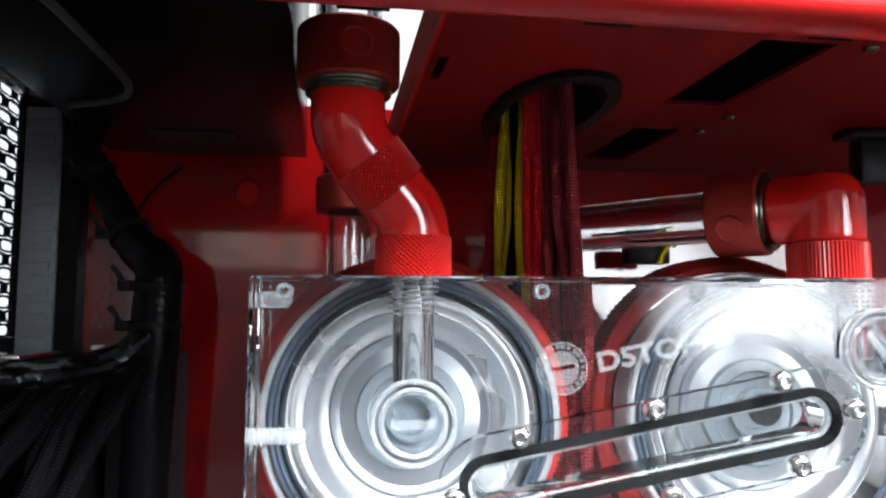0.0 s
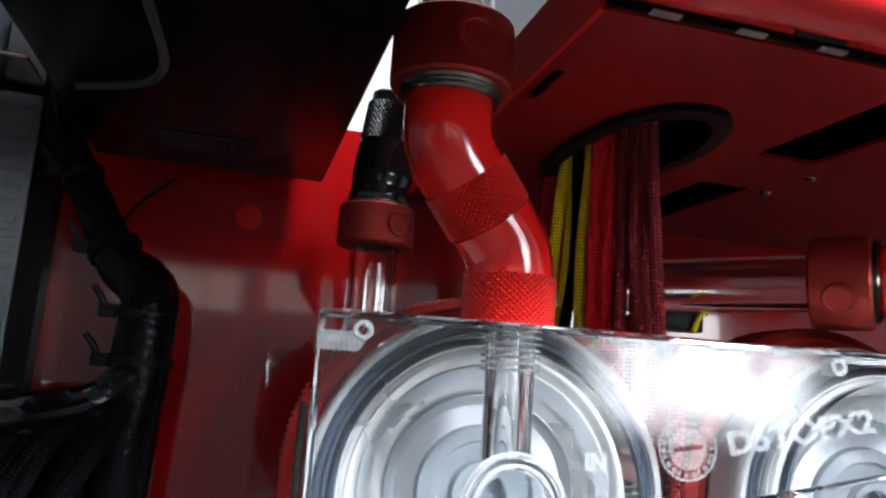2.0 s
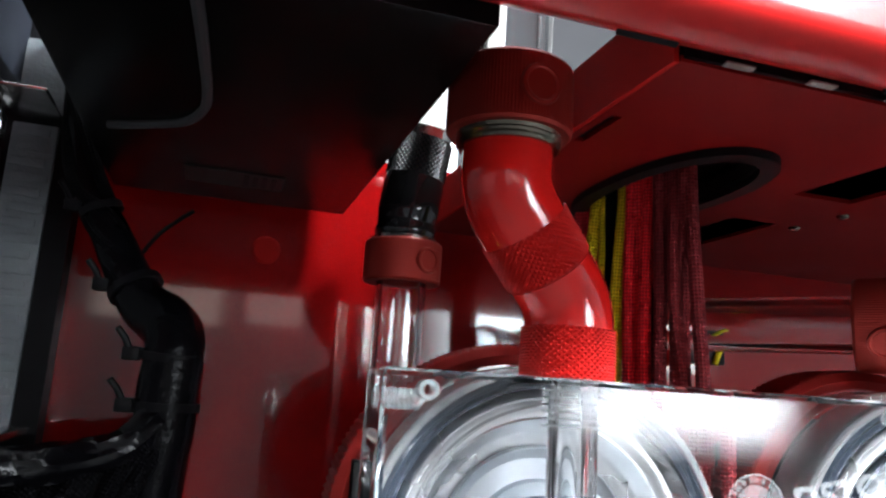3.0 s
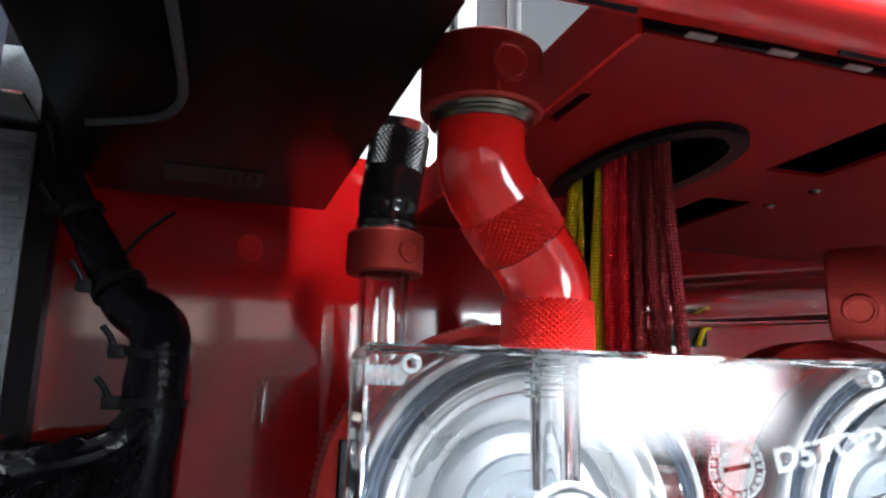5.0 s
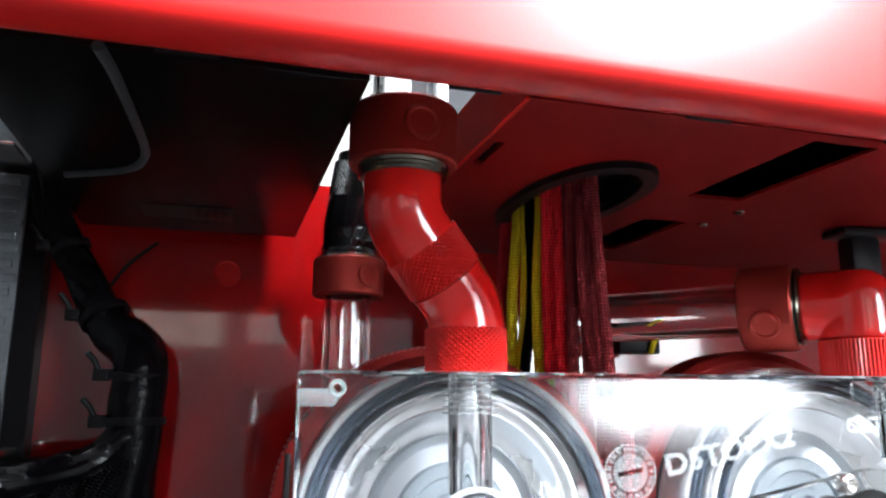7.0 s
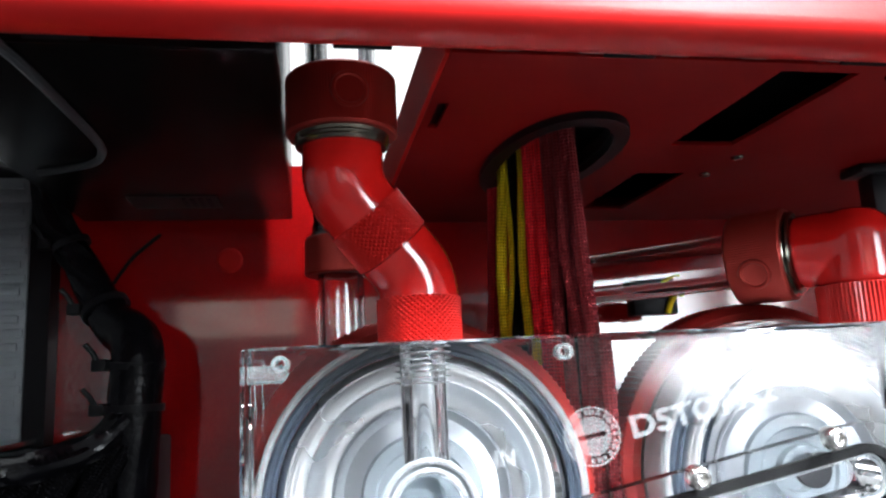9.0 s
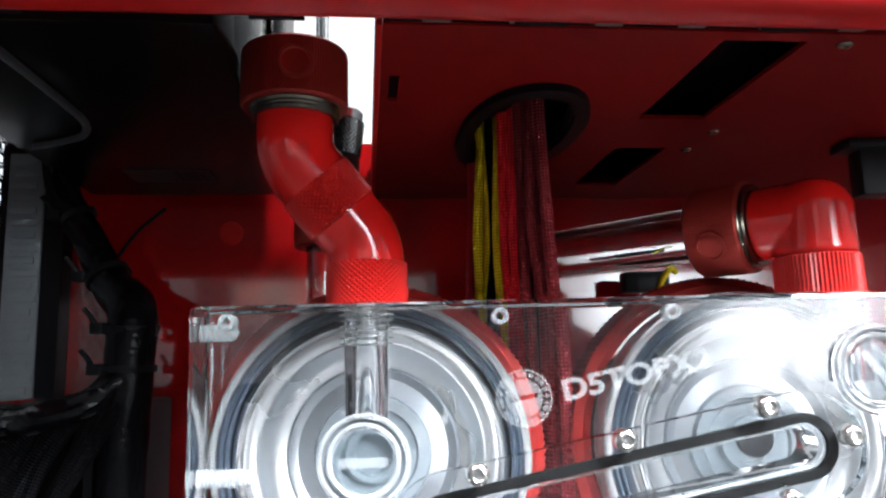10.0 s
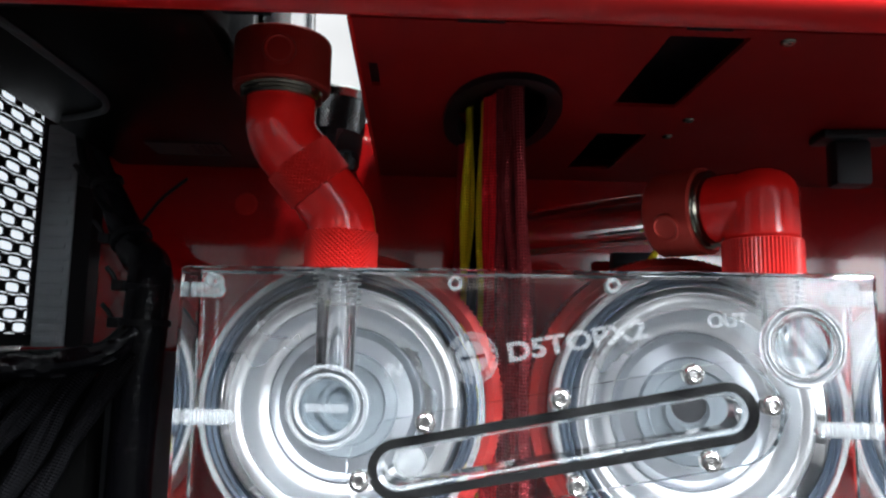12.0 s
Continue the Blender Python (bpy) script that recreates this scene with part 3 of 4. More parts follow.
def pump(cx):
    th = thing("water_pump", "water pump with red knurled collar and bright steel face", "pump", (cx, BD, PZ), group="pumps behind the block")
    m = towards((0, 0.0008, 0), (0, 1, 0))
    part("collar", knurled(0.0430, 0.014, towards((0, 0.0140, 0), (0, 1, 0)), cols=150, depth=0.0003, straight=True, caps=False), RED_ANOD, th, "red anodised knurled collar")
    part("collar_face", lathe([(0.0384, 0.0124), (0.0406, 0.0118), (0.0427, 0.0130), (0.0427, 0.0146), (0.0384, 0.0146)], m, 128, closed=True), RED_ANOD, th, "red collar face")
    part("clamp_ring", lathe([(0.0362, 0.0002), (0.0374, 0.0002), (0.0379, 0.0008), (0.0379, 0.0119), (0.0370, 0.0119), (0.0370, 0.0030), (0.0362, 0.0020)], m, 128, closed=True), FROST, th, "pale clear clamp ring")
    part("seal", lathe([(0.0331, 0.0004), (0.0338, 0.0), (0.0345, 0.0006), (0.0352, 0.0001), (0.0360, 0.0006), (0.0360, 0.004), (0.0331, 0.004)], m, 128, closed=True), SEAL_SLATE, th, "dark slate sealing ring")
    # a raised rounded annulus with fine steps, then the cone down to the hub
    face = [(0.0330, 0.0034), (0.0327, 0.0022), (0.0321, 0.0012), (0.0313, 0.0005), (0.0309, 0.0008), (0.0304, 0.0003), (0.0294, 0.0001), (0.0283, 0.0003), (0.0273, 0.0010), (0.0269, 0.0008), (0.0258, 0.0026), (0.0246, 0.0046), (0.0232, 0.0060), (0.0212, 0.0068)]
    part("face_plate", lathe(face, m, 128), STEEL, th, "bright turned steel face", angle=50)
    part("inner_ring", lathe([(0.0212, 0.0066), (0.0206, 0.0058), (0.0200, 0.0064), (0.0185, 0.0072), (0.0160, 0.0066), (0.0142, 0.0062)], m, 128), INNER_STEEL, th, "dull inner steel ring")
    part("impeller", lathe([(0.0145, 0.0064), (0.0138, 0.0050), (0.0112, 0.0042), (0.0106, 0.0050), (0.0072, 0.0050), (0.0066, 0.0034), (0.0050, 0.0034), (0.0046, 0.0060), (0, 0.0062)], m, 96), PUMP_DARK, th, "grey impeller hub")
    part("motor_body", lathe([(0.0300, 0.0150), (0.0300, 0.055), (0.028, 0.058), (0, 0.058)], m, 64), BLACK, th, "black motor body")
    return th


for cx in (P1, P2):
    pump(cx)
# bracket under the pumps down to the case floor
turned(tagged(part("case_floor", box(-0.112, -0.04, 0.0, 0.36, WALL, 0.0015), BLACK, smooth=False), "black case floor", "floor", kind="structure"))
br = thing("pump_bracket", "black steel bracket under the pump block", "bracket", (0.085, 0.02, 0.0015))
part("foot", box(-0.06, -0.015, 0, 0.06, 0.03, 0.002, bevel=0.0004), BLACK, br)
for x in (-0.046, 0.046):
    part("post", box(x - 0.008, -0.004, 0.002, x + 0.008, 0.004, 0.0782, bevel=0.0005), BLACK, br)


# ---- fittings and tubes ----
def collar_part(m, r, h, th, emblem_turn=None):
    """A locking collar with fine upright ribs and plain rims."""
    bm = bmesh.new()
    n = 240
    rings = []
    for rad, z, rib in ((0.0083, 0, 0), (r - 0.0006, 0, 0), (r - 0.0001, 0.0006, 0), (r, 0.0014, 1), (r, h - 0.0014, 1), (r - 0.0001, h - 0.0006, 0), (r - 0.0006, h, 0), (0.0083, h, 0)):
        rings.append([bm.verts.new(m @ Vector(((rad - rib * 0.00013 * (i % 2)) * math.cos(2 * math.pi * i / n), (rad - rib * 0.00013 * (i % 2)) * math.sin(2 * math.pi * i / n), z))) for i in range(n)])
    for a, b in zip(rings, rings[1:] + rings[:1]):
        for i in range(n):
            bm.faces.new((a[i], a[(i + 1) % n], b[(i + 1) % n], b[i]))
    c = part("collar", bm, COLLAR_RED, th, "dark red anodised locking collar", angle=12)
    if emblem_turn is not None:
        a = radians(emblem_turn)
        at = m @ Vector((r * math.cos(a) * 0.995, r * math.sin(a) * 0.995, h * 0.5))
        out = (m.to_3x3() @ Vector((math.cos(a), math.sin(a), 0)))
        part("emblem", lathe([(0, 0.0002), (0.0030, 0.0002), (0.0033, 0.0005), (0.0039, 0.0004), (0.0041, 0.0), (0.0041, -0.0012)], towards(at, out), 32), COLLAR_RED, c, "raised round emblem")
    return c


def clear_tube(points, name="tube", label="clear rigid acrylic tube", r=0.0080):
    bm = bmesh.new()
    tube(points, r, 40, False, bm)
    inner = bmesh.new()
    tube(points, r - 0.0022, 40, False, inner)
    me = bpy.data.meshes.new("tmp")
    bmesh.ops.reverse_faces(inner, faces=inner.faces)
    inner.to_mesh(me)
    inner.free()
    n0 = len(bm.verts)
    bm.from_mesh(me)
    bm.verts.ensure_lookup_table()
    k = n0
    total = len(points)
    for row in (0, total - 1):
        for i in range(40):
            j = (i + 1) % 40
            bm.faces.new((bm.verts[row * 40 + i], bm.verts[row * 40 + j], bm.verts[k + row * 40 + j], bm.verts[k + row * 40 + i]))
    ob = part(name, bm, ACRYLIC)
    ob.visible_shadow = False
    return tagged(ob, label, "tube")


def double_bend():
    th = thing("angled_fitting", "red double 45-degree rotary fitting with a dark red collar", "tube fitting", (P1, 0.0105, BTOP))
    o = Vector((P1, 0.0105, BTOP))
    R = 0.0090
    part("base", knurled(0.0093, 0.0100, Matrix.Translation((0, 0, 0.0001)), 42, 8, 0.0003), RED_KNURL, th, "red knurled base", smooth=False)
    part("nipple", lathe([(0, -0.0012), (0.0052, -0.0012), (0.0058, -0.0006), (0.0058, 0), (0, 0)], None, 40), FROST, th, "pale thread end")
    tilt = radians(41)
    way = Vector((-math.sin(tilt) * 0.945, -math.sin(tilt) * 0.327, math.cos(tilt)))
    low = arc((0, 0, 0.0101), (0, 0, 1), way, 0.0125)
    low = [low[0] - Vector((0, 0, 0.0002))] + low
    low.append(low[-1] + way * 0.0040)
    part("lower_bend", tube(low, R, 48), RED_PAINT, th, "glossy red bend")
    k0 = low[-1] + way * 0.0002
    part("sleeve", knurled(R + 0.0002, 0.0100, towards(k0, way), 42, 8, 0.0003), RED_KNURL, th, "red knurled sleeve", smooth=False)
    k1 = k0 + way * 0.0102
    up = [k1 - way * 0.0002] + arc(k1 + way * 0.0022, way, (0, 0, 1), 0.0125)
    up.append(up[-1] + Vector((0, 0, 0.0048)))
    part("upper_bend", tube(up, R, 48), RED_PAINT, th, "glossy red bend")
    top = up[-1]
    part("ring", lathe([(0.0070, -0.0004), (0.0098, -0.0004), (0.0104, 0.0001), (0.0100, 0.0006), (0.0105, 0.0011), (0.0101, 0.0016), (0.0105, 0.0022), (0.0102, 0.0030), (0.0070, 0.0030)], Matrix.Translation(top), 64, closed=True), NICKEL_DIMMED, th, "nickel threaded ring, dark reflections in its colour")
    collar_part(Matrix.Translation(top + Vector((0, 0, 0.0022))), 0.0125, 0.0138, th, -80)
    return o + top


top = double_bend()
clear_tube([top + Vector((0, 0, 0.004 + k * 0.012)) for k in range(9)], label="clear rigid acrylic tube rising from the front fitting")


def right_elbow():
    at = Vector((0.1478, 0.0150, BTOP))
    th = thing("elbow_fitting", "red 90-degree elbow fitting with a dark red collar", "tube fitting", at)
    part("base", knurled(0.0099, 0.0098, Matrix.Translation((0, 0, 0.0001)), 64, 7, 0.00016, straight=True), RED_KNURL, th, "red fluted base", smooth=False)
    part("nipple", lathe([(0, -0.0012), (0.0052, -0.0012), (0.0058, -0.0006), (0.0058, 0), (0, 0)], Matrix.Translation((0.0012, -0.0025, 0)), 40), FROST, th, "pale thread end")
    d = Vector((-0.7071, 0.7071, 0))
    R, axis, round_ = 0.0096, 0.0197, 0.0074
    # upright barrel with a rounded crown, and the level barrel that leaves it
    crown = [(0, 0.0099), (R - 0.0004, 0.0099), (R, 0.0104)] + [(R - round_ + round_ * math.cos(a), axis + R - 0.0003 - round_ + round_ * math.sin(a)) for a in [i * math.pi / 2 / 10 for i in range(11)]] + [(0, axis + R - 0.0003)]
    bend = lathe(crown, None, 64)
    lathe([(0, -0.001), (R - 0.0001, -0.001), (R - 0.0001, 0.0125), (R - 0.0005, 0.0129), (0, 0.0129)], towards((0, 0, axis), d), 64, bm=bend)
    elbow = part("bend", bend, RED_PAINT, th, "glossy red elbow")
    blend = elbow.modifiers.new("blend", "REMESH")
    blend.mode, blend.voxel_size, blend.use_smooth_shade = "VOXEL", 0.00045, True
    even = elbow.modifiers.new("even", "SMOOTH")
    even.factor, even.iterations = 0.5, 14
    bpy.context.view_layer.update()
    cast = bpy.data.meshes.new_from_object(elbow.evaluated_get(bpy.context.evaluated_depsgraph_get()))
    elbow.modifiers.clear()
    elbow.data = cast
    e = Vector((0, 0, axis)) + d * 0.0128
    part("ring", lathe([(0.0070, 0), (0.0104, 0), (0.0111, 0.0005), (0.0106, 0.0010), (0.0111, 0.0015), (0.0070, 0.0018)], towards(e, d), 64, closed=True), NICKEL_DIMMED, th, "nickel threaded ring, dark reflections in its colour")
    face, side = Vector((-0.63, -0.63, -0.45)), towards(e, d)
    collar_part(towards(e + d * 0.0016, d), 0.0122, 0.0142, th, math.degrees(math.atan2(face.dot(side.col[1].xyz), face.dot(side.col[0].xyz))))
    clear_tube([at + e + d * (0.006 + 0.012 * k) for k in range(7)], label="clear rigid acrylic tube running back from the elbow", r=0.0076)


right_elbow()


def rear_fitting():
    at = Vector((0.0178, 0.099, 0.1785))
    th = thing("black_fitting", "glossy black rotary fitting on a red collar", "tube fitting", at)
    collar_part(Matrix(), 0.0122, 0.0130, th, -60)
    part("ring", lathe([(0.006, 0.0130), (0.0105, 0.0130), (0.0105, 0.0142), (0.006, 0.0142)], None, 48, closed=True), NICKEL, th, "nickel ring")
    lean = Vector((0.13, -0.06, 1)).normalized()
    neck = [Vector((0, 0, 0.0142 + 0.0014 * k)) for k in range(5)]
    neck += [neck[-1] + lean * 0.0024 * k for k in range(1, 7)]
    part("bend", tube(neck, [0.0090, 0.0097, 0.0098, 0.0092, 0.0092, 0.0097, 0.0098, 0.0098, 0.0098, 0.0098, 0.0095], 48), BLACK_GLOSS, th, "glossy black bend")
    part("sleeve", knurled(0.0096, 0.0130, towards(neck[-1] + lean * 0.0001, lean), 36, 7), BLACK_GLOSS, th, "black knurled sleeve")
    part("cap", lathe([(0, 0), (0.0090, 0), (0.0090, 0.003), (0.008, 0.004), (0, 0.004)], towards(neck[-1] + lean * 0.0132, lean), 48), NICKEL, th, "bright cap ring")
    clear_tube([at + Vector((0, 0, 0.004 - 0.012 * k)) for k in range(12)], label="clear rigid acrylic tube dropping behind the block")


rear_fitting()


# ---- sleeved cables ----
def cable(x0, y0, x1, y1, r, mat, label, k):
    pts = spline([(x0, y0, 0.2140), (x0, y0, 0.203), (x0 * 0.6 + x1 * 0.4 + 0.0012 * math.sin(k * 2.1), y0 * 0.5 + y1 * 0.5, 0.175), (x1 + 0.001 * math.sin(k * 1.3), y1, 0.145), (x1, y1, 0.10), (x1, y1, 0.004)], 7)
    return tagged(part("sleeved_cable", tube(pts, r, 14, True, wobble=0.05, uv=True), mat), label, "cable", group="sleeved cables through the shelf")


kinds = {"d": (CABLE_DARK, "dark red braided power cable"), "y": (YELLOW, "yellow braided power cable"), "b": (SLEEVE_BLACK, "black braided power cable"), "r": (CABLE_RED, "bright red braided power cable"), "m": (CABLE_MAROON, "maroon braided power cable")}
order = "ddyybyrrrmmmm"
for k, c in enumerate(order):
    s = k / (len(order) - 1)
    x, y = 0.0668 + 0.0202 * s + 0.0006 * math.sin(k * 2.7), 0.0850 - 0.0430 * s + 0.0012 * math.sin(k * 1.9)
    mat, lab = kinds[c]
    cable(0.0790 + (x - 0.0790) * 0.85, 0.056 + (y - 0.056) * 0.75, x, y, 0.00180, mat, lab, k)
for k, c in enumerate("mrdbm"):
    mat, lab = kinds[c]
    cable(0.0790 + 0.0015 * k, 0.074 - 0.007 * k, 0.0760 + 0.0035 * k, 0.086 - 0.008 * k, 0.00170, mat, lab, k + 20)

for sx, sy in ((0.1409, 0.0529), (0.1390, 0.0714), (0.1466, -0.0084)):
    screw = thing("shelf_screw", "small nickel screw with a cross recess in the shelf", "screw", (sx, sy, SHELF), group="shelf screws")
    part("head", lathe([(0, -0.0009), (0.0010, -0.0009), (0.0016, -0.0006), (0.0019, -0.0001), (0.0019, 0), (0, 0)], None, 28), NICKEL_DIMMED, screw)
    # cross recess as two raised bars, its shade painted as the black one
    for k in range(2):
        cross = part("recess", box(-0.0011, -0.0002, -0.0010, 0.0011, 0.0002, -0.0008), GASKET if k else NICKEL, screw, smooth=False)
        cross.rotation_euler = (0, 0, 0.6 + sx * 40 + k * math.pi / 2)

# ---- dark unit over the left side ----
unit = turned(thing("dark_cover", "satin black drive unit hanging overhead with a silver sticker", "drive unit", (-0.03, 0.04, 0.2036)))
part("body", box(-0.0345, -0.0584, 0, 0.0393, 0.0870, 0.075, bevel=0.0008), BLACK_COVER, unit)
part("sticker", box(-0.012, 0.050, -0.0003, 0.016, 0.066, -0.0001), STICKER, unit, smooth=False)
for k in range(4):
    part("sticker_bar", box(0.0045 + 0.0026 * k, 0.052 + 0.001 * (k % 2), -0.0005, 0.0060 + 0.0026 * k, 0.063, -0.0003), BLACK, unit, smooth=False)
loop = spline([(-0.0083, -0.0606, -0.0006), (-0.0071, -0.0503, -0.0006), (-0.0061, -0.0302, -0.0006), (-0.0055, -0.0073, -0.0006), (-0.0069, 0.0034, -0.0006), (-0.0110, 0.0117, -0.0006), (-0.0192, 0.0174, -0.0006), (-0.0278, 0.0217, -0.0006)], 6)
part("trim", tube(loop, 0.0011, 8), GREY, unit, "grey trim line")

# ---- left side: perforated front and its frame ----
MX = -0.107


def mesh_panel():
    th = thing("mesh_panel", "black perforated steel front panel with bright light behind it", "mesh panel", (MX, 0.037, 0.133))
    bm = bmesh.new()
    py, pz, thick = 0.0150, 0.00515, 0.001
    y0, y1, z0, z1 = -0.0700, 0.0805, 0.0, 0.0930
    rows, cols = int((z1 - z0) / pz), int((y1 - y0) / py)
    n = 12
    for r in range(rows):
        for c in range(cols):
            ox, oz = y0 + c * py + (py / 2 if r % 2 else 0), z0 + r * pz
            hole, frame_ = [], []
            for k in range(n):
                a = 2 * math.pi * (k + 0.5) / n
                ca, sa = math.cos(a), math.sin(a)
                hy = 0.0056 * (abs(ca) ** 0.5) * (1 if ca > 0 else -1)
                hz = 0.00175 * (abs(sa) ** 0.6) * (1 if sa > 0 else -1)
                s = min(py / 2 / max(1e-9, abs(ca)), pz / 2 / max(1e-9, abs(sa)))
                hole.append((oz + pz / 2 + hz, ox + py / 2 + hy))
                frame_.append((oz + pz / 2 + sa * s, ox + py / 2 + ca * s))
            v = [[bm.verts.new((dx, yy, zz)) for zz, yy in ring] for dx, ring in ((0, frame_), (0, hole), (-thick, hole))]
            for k in range(n):
                j = (k + 1) % n
                bm.faces.new((v[0][k], v[0][j], v[1][j], v[1][k]))
                bm.faces.new((v[1][k], v[1][j], v[2][j], v[2][k]))
    bmesh.ops.remove_doubles(bm, verts=bm.verts, dist=0.00002)
    tagged(part("perforated_sheet", bm, BLACK, th, smooth=False), kind="stuff")
    part("frame", box(-0.002, -0.07, -0.010, 0.002, 0.078, 0.0), BLACK, th, smooth=False)
    part("frame", box(-0.002, -0.07, 0.0930, 0.003, 0.078, 0.0980), BLACK, th, smooth=False)
    part("frame", box(-0.0015, 0.0795, 0.0, 0.002, 0.0840, 0.0930), BLACK, th, smooth=False)
    return th


turned(mesh_panel(), FRONT)
foam = turned(thing("foam_filter", "grey textured filter foam beside the mesh", "filter", (-0.098, 0.1148, 0.128)), FRONT)
part("strip", box(-0.0065, -0.0018, 0, 0.0065, 0.0017, 0.092, bevel=0.0006), SILVER_GREY, foam)
for k in range(19):
    part("rib", box(-0.0058 + 0.0016 * (k % 2), -0.0027, 0.0014 + 0.0048 * k, 0.0044 + 0.0016 * (k % 2), -0.0015, 0.0042 + 0.0048 * k, bevel=0.0004), SILVER_GREY, foam)
part("upper_piece", box(-0.0065, -0.0018, 0.0955, 0.0130, 0.0017, 0.120, bevel=0.0006), SILVER_GREY, foam)
turned(setting("frame_post", box(-0.0912, 0.1135, 0.0, -0.084, 0.1235, 0.30), BLACK, "black steel frame post", "post"), FRONT)
turned(setting("front_frame", box(-0.1050, 0.1165, 0.0, -0.0915, 0.1235, 0.30), BLACK, "black front frame of the case", "frame"), FRONT)
turned(tagged(part("bracket", box(-0.104, 0.085, 0.2215, -0.090, 0.1125, 0.2225, bevel=0.0003), NICKEL), "bright steel bracket on the front frame", "bracket"), FRONT)
turned(tagged(part("ledge", box(-0.106, 0.070, 0.1265, -0.086, 0.113, 0.1285, bevel=0.0004), NICKEL), "bright steel ledge under the mesh", "ledge"), FRONT)


# ---- black cable loom ----
def loom():
    th = thing("cable_loom", "black taped cable loom with zip ties", "cable loom", (-0.046, 0.082, 0.06))
    back = Matrix.Translation((0.046, -0.082, -0.06))

    def add(name, bm, mat, label=""):
        ob = part(name, bm, mat, th, label)
        ob.matrix_basis = back
        return ob

    main = spline([(-0.0900, 0.100, 0.262), (-0.0790, 0.104, 0.205), (-0.0700, 0.104, 0.186), (-0.0580, 0.098, 0.167), (-0.0465, 0.088, 0.157), (-0.0455, 0.085, 0.140), (-0.0470, 0.085, 0.110), (-0.050, 0.088, 0.03), (-0.05, 0.09, 0.003)], 8)
    n = len(main)
    add("trunk", tube(main, [0.0044 + 0.0035 * min(1, max(0, (i - 8) / (n * 0.35))) for i in range(n)], 18, True, wobble=0.10), TAPE, "black tape-wrapped trunk")
    # thin wires wound along the trunk
    for w in range(3):
        pts = [Vector(p) + 0.0045 * Vector((math.cos(0.33 * i + 2.1 * w), 0.6 * math.sin(0.33 * i + 2.1 * w) - 0.35, 0.15 * math.sin(0.9 * i))) for i, p in enumerate(main[4:int(n * 0.62)])]
        add("wound_wire", tube(pts, 0.0019, 12, True, wobble=0.08, uv=True), SLEEVE_BLACK, "thin black braided wire")
    side = spline([(-0.0470, 0.081, 0.1345), (-0.054, 0.077, 0.1275), (-0.064, 0.074, 0.1240), (-0.078, 0.068, 0.1225), (-0.104, 0.055, 0.1205)], 10)
    add("branch", tube(side, 0.0048, 20, True, wobble=0.28), TAPE_GLOSS, "glossy black taped branch")
    rng = random.Random(7)
    for k in range(13):
        x0, fall = -0.0455 - 0.0030 * k, 0.0040 * (k % 4)
        f = spline([(x0, 0.080 - 0.0012 * (k % 3), 0.1275 - 0.0008 * k), (x0 - 0.007 + rng.uniform(-0.003, 0.003), 0.072, 0.110 - fall), (x0 - 0.014 + rng.uniform(-0.004, 0.004), 0.066 - 0.002 * (k % 3), 0.092 - fall), (x0 - 0.026, 0.058, 0.062 - fall), (x0 - 0.030, 0.056, 0.010)], 7)
        add("braided_wire", tube(f, rng.uniform(0.0018, 0.0030), 14, True, wobble=0.1, uv=True), SLEEVE_BLACK, "black braided bundle")
    for at, way, r in (((-0.0462, 0.0868, 0.151), (0.05, -0.1, 1), 0.0084), ((-0.0458, 0.085, 0.1375), (0, 0, 1), 0.0085), ((-0.0600, 0.0995, 0.1700), (-0.5, 0.3, 0.8), 0.0074), ((-0.0735, 0.1042, 0.1930), (-0.4, 0.05, 0.9), 0.0058)):
        tie = add("zip_tie", lathe([(r - 0.0005, -0.0011), (r + 0.0004, -0.0011), (r + 0.0004, 0.0011), (r - 0.0005, 0.0011)], towards(at, way), 32, closed=True), RUBBER, "black zip tie")
        part("tie_head", box(at[0] - r - 0.0036, at[1] - 0.0045, at[2] - 0.0018, at[0] - r + 0.0008, at[1] - 0.0005, at[2] + 0.0018, bevel=0.0004), RUBBER, tie)
        part("tie_tail", tube([(at[0] - r - 0.0015, at[1] - 0.003, at[2]), (at[0] - r - 0.0032, at[1] - 0.0045, at[2] + 0.0040), (at[0] - r - 0.0052, at[1] - 0.0055, at[2] + 0.0065)], 0.0009, 8), RUBBER, tie)
    return th


loom()
tagged(part("thin_wire", tube(spline([(-0.066, 0.118, 0.178), (-0.060, 0.1230, 0.190), (-0.054, 0.1258, 0.197), (-0.050, 0.1262, 0.2004)], 6), 0.0007, 8), BLACK), "thin black wire along the back panel", "wire")
tagged(part("black_box", box(-0.100, 0.092, 0.0015, -0.0675, 0.1215, 0.1165, bevel=0.0012), GASKET), "matt black box behind the cable loom", "box")
tagged(part("drive_cage", box(-0.066, 0.100, 0.0015, -0.045, 0.1262, 0.127, bevel=0.0012), GREY), "dark grey box standing against the back panel", "box")
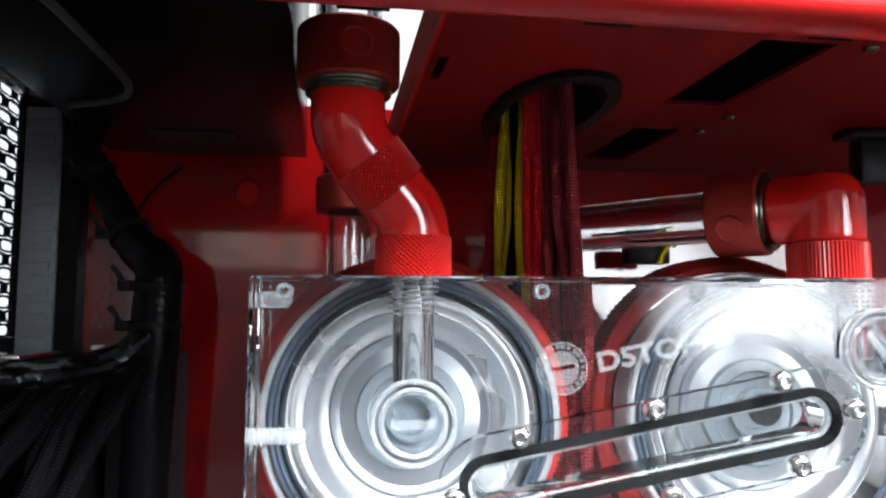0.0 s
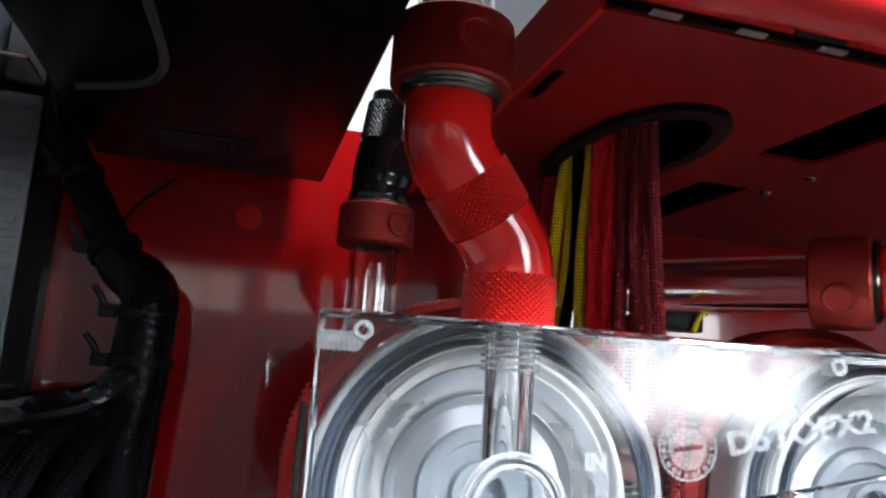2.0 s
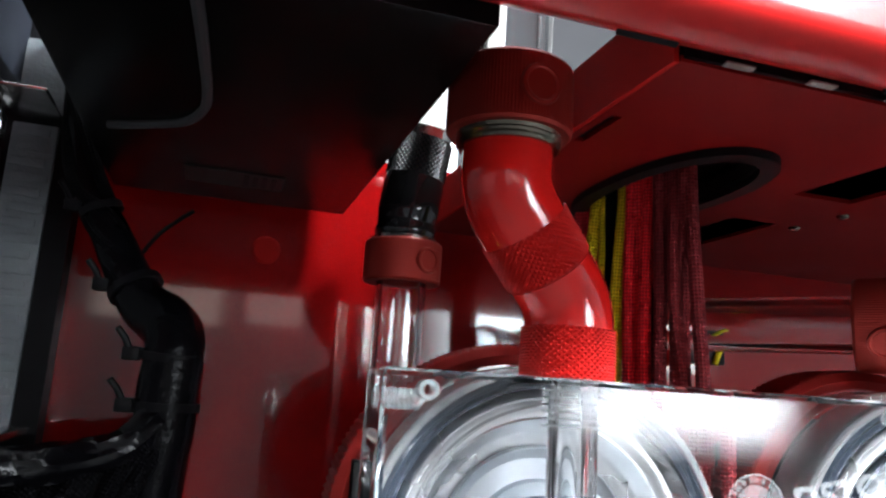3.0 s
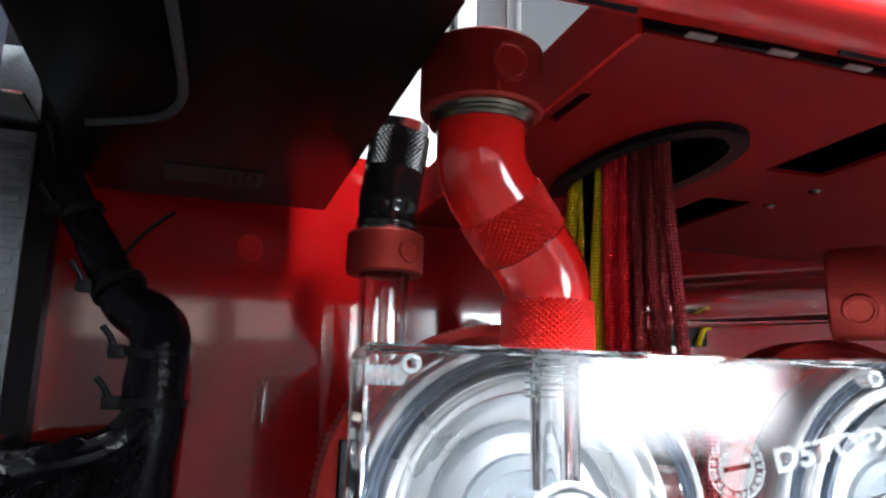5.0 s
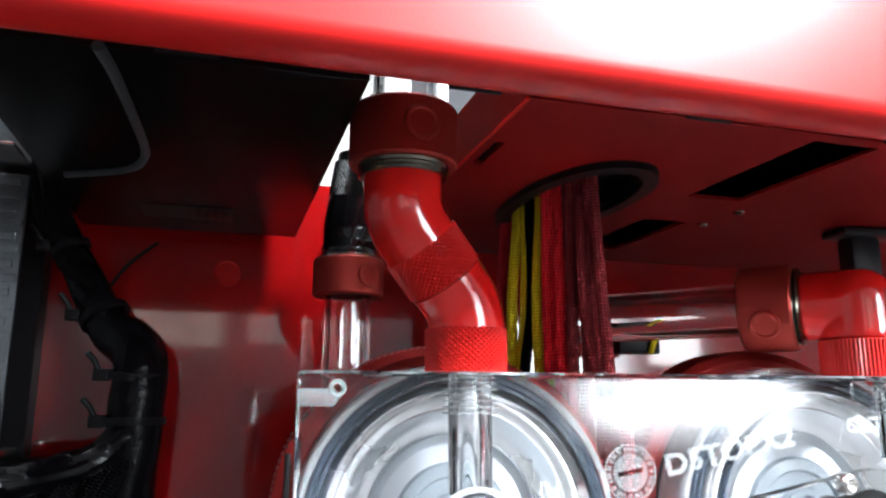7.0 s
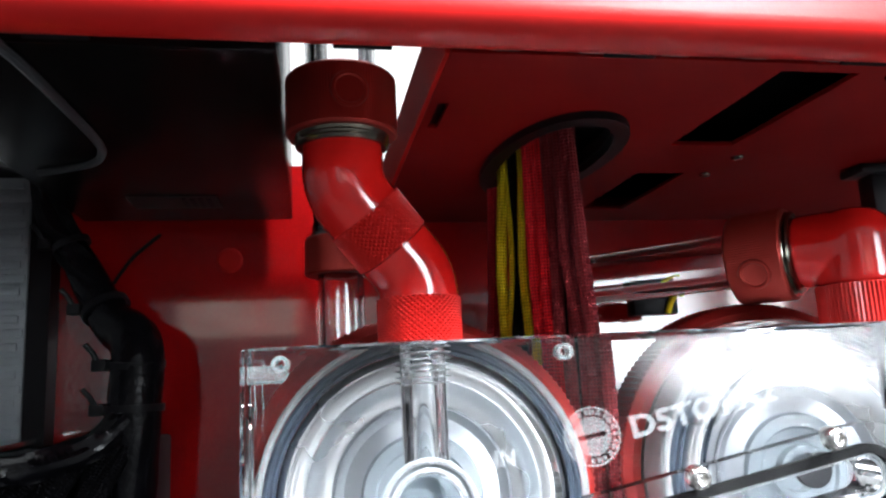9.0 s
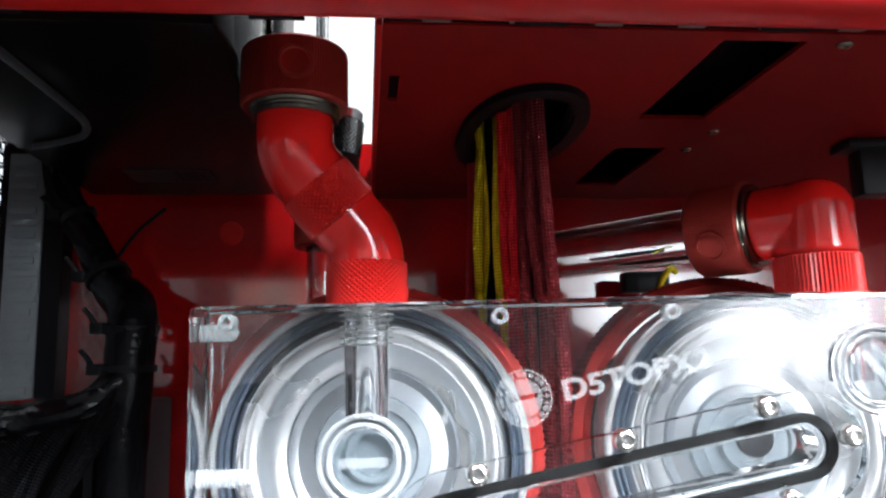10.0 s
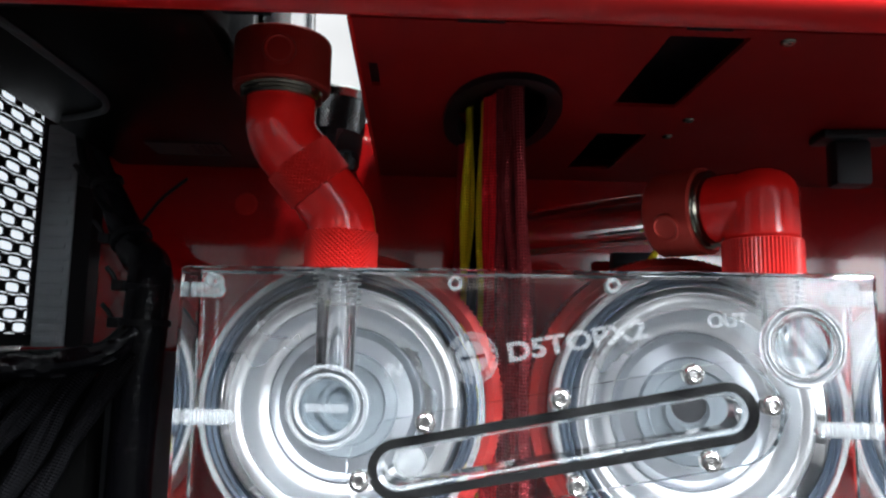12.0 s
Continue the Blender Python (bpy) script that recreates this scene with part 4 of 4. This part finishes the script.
# grey connector under the shelf on the right
conn = thing("cable_clip", "grey plastic cable clip under the shelf", "clip", (0.1980, 0.067, 0.190))
part("arm", box(-0.0105, -0.006, 0.0112, 0.014, 0.006, 0.0143, bevel=0.0010), CLIP_GREY, conn)
part("post", box(-0.0062, -0.004, -0.0040, 0.0060, 0.004, 0.0114, bevel=0.0016), CLIP_GREY, conn)
# connector and cable in the cable opening
pc = thing("power_plug", "black power connector with a yellow wire", "connector", (0.139, 0.127, 0.1665))
part("body", box(-0.009, -0.004, -0.004, 0.009, 0.004, 0.004, bevel=0.0006), BLACK, pc)
part("wire", tube(spline([(0.004, -0.005, -0.004), (0.006, -0.005, 0.001), (0.010, -0.003, 0.005), (0.013, 0.001, 0.004)], 6), 0.0012, 8), YELLOW, pc, "yellow wire")

turned(setting("front_panel_low", box(-0.110, -0.038, 0.0, -0.1053, 0.1225, 0.1215), BLACK, "black lower front panel of the case", "panel"), FRONT)
turned(setting("front_panel_high", box(-0.110, -0.038, 0.2312, -0.1052, 0.1235, 0.30), SLATE, "dark slate upper front panel of the case", "panel"), FRONT)

tagged(part("side_plate", box(-0.0018, 0.0185, 0.0015, -0.0004, 0.0230, 0.132, bevel=0.0003), GASKET), "black steel side plate beside the pump block", "plate")

# small connectors and leads low on the left
box_ = thing("fan_connector", "black connector block with red and yellow wires", "connector", (-0.088, 0.030, 0.0995))
part("body", box(-0.014, -0.006, 0, 0.012, 0.006, 0.009, bevel=0.0008), BLACK, box_)
for k, mat in enumerate((YELLOW, CABLE_RED, SLEEVE_BLACK, SLEEVE_BLACK)):
    part("wire", tube(spline([(0.006 - 0.0035 * k, 0, 0.006), (0.010 - 0.004 * k, 0.004, -0.010), (0.004 - 0.005 * k, 0.010, -0.030), (-0.002 - 0.004 * k, 0.012, -0.080)], 6), 0.0013, 8), mat, box_, "insulated wire")
board = thing("connector_strip", "pale printed board edge with black headers", "circuit board", (-0.094, 0.058, 0.1215))
part("board", box(-0.012, -0.026, 0, 0.010, 0.030, 0.0016, bevel=0.0002), GREY, board, smooth=False)
for k in range(4):
    part("header", box(-0.006, -0.022 + 0.013 * k, 0.0016, 0.006, -0.013 + 0.013 * k, 0.0046, bevel=0.0003), RUBBER if k % 2 else NICKEL, board, smooth=False)
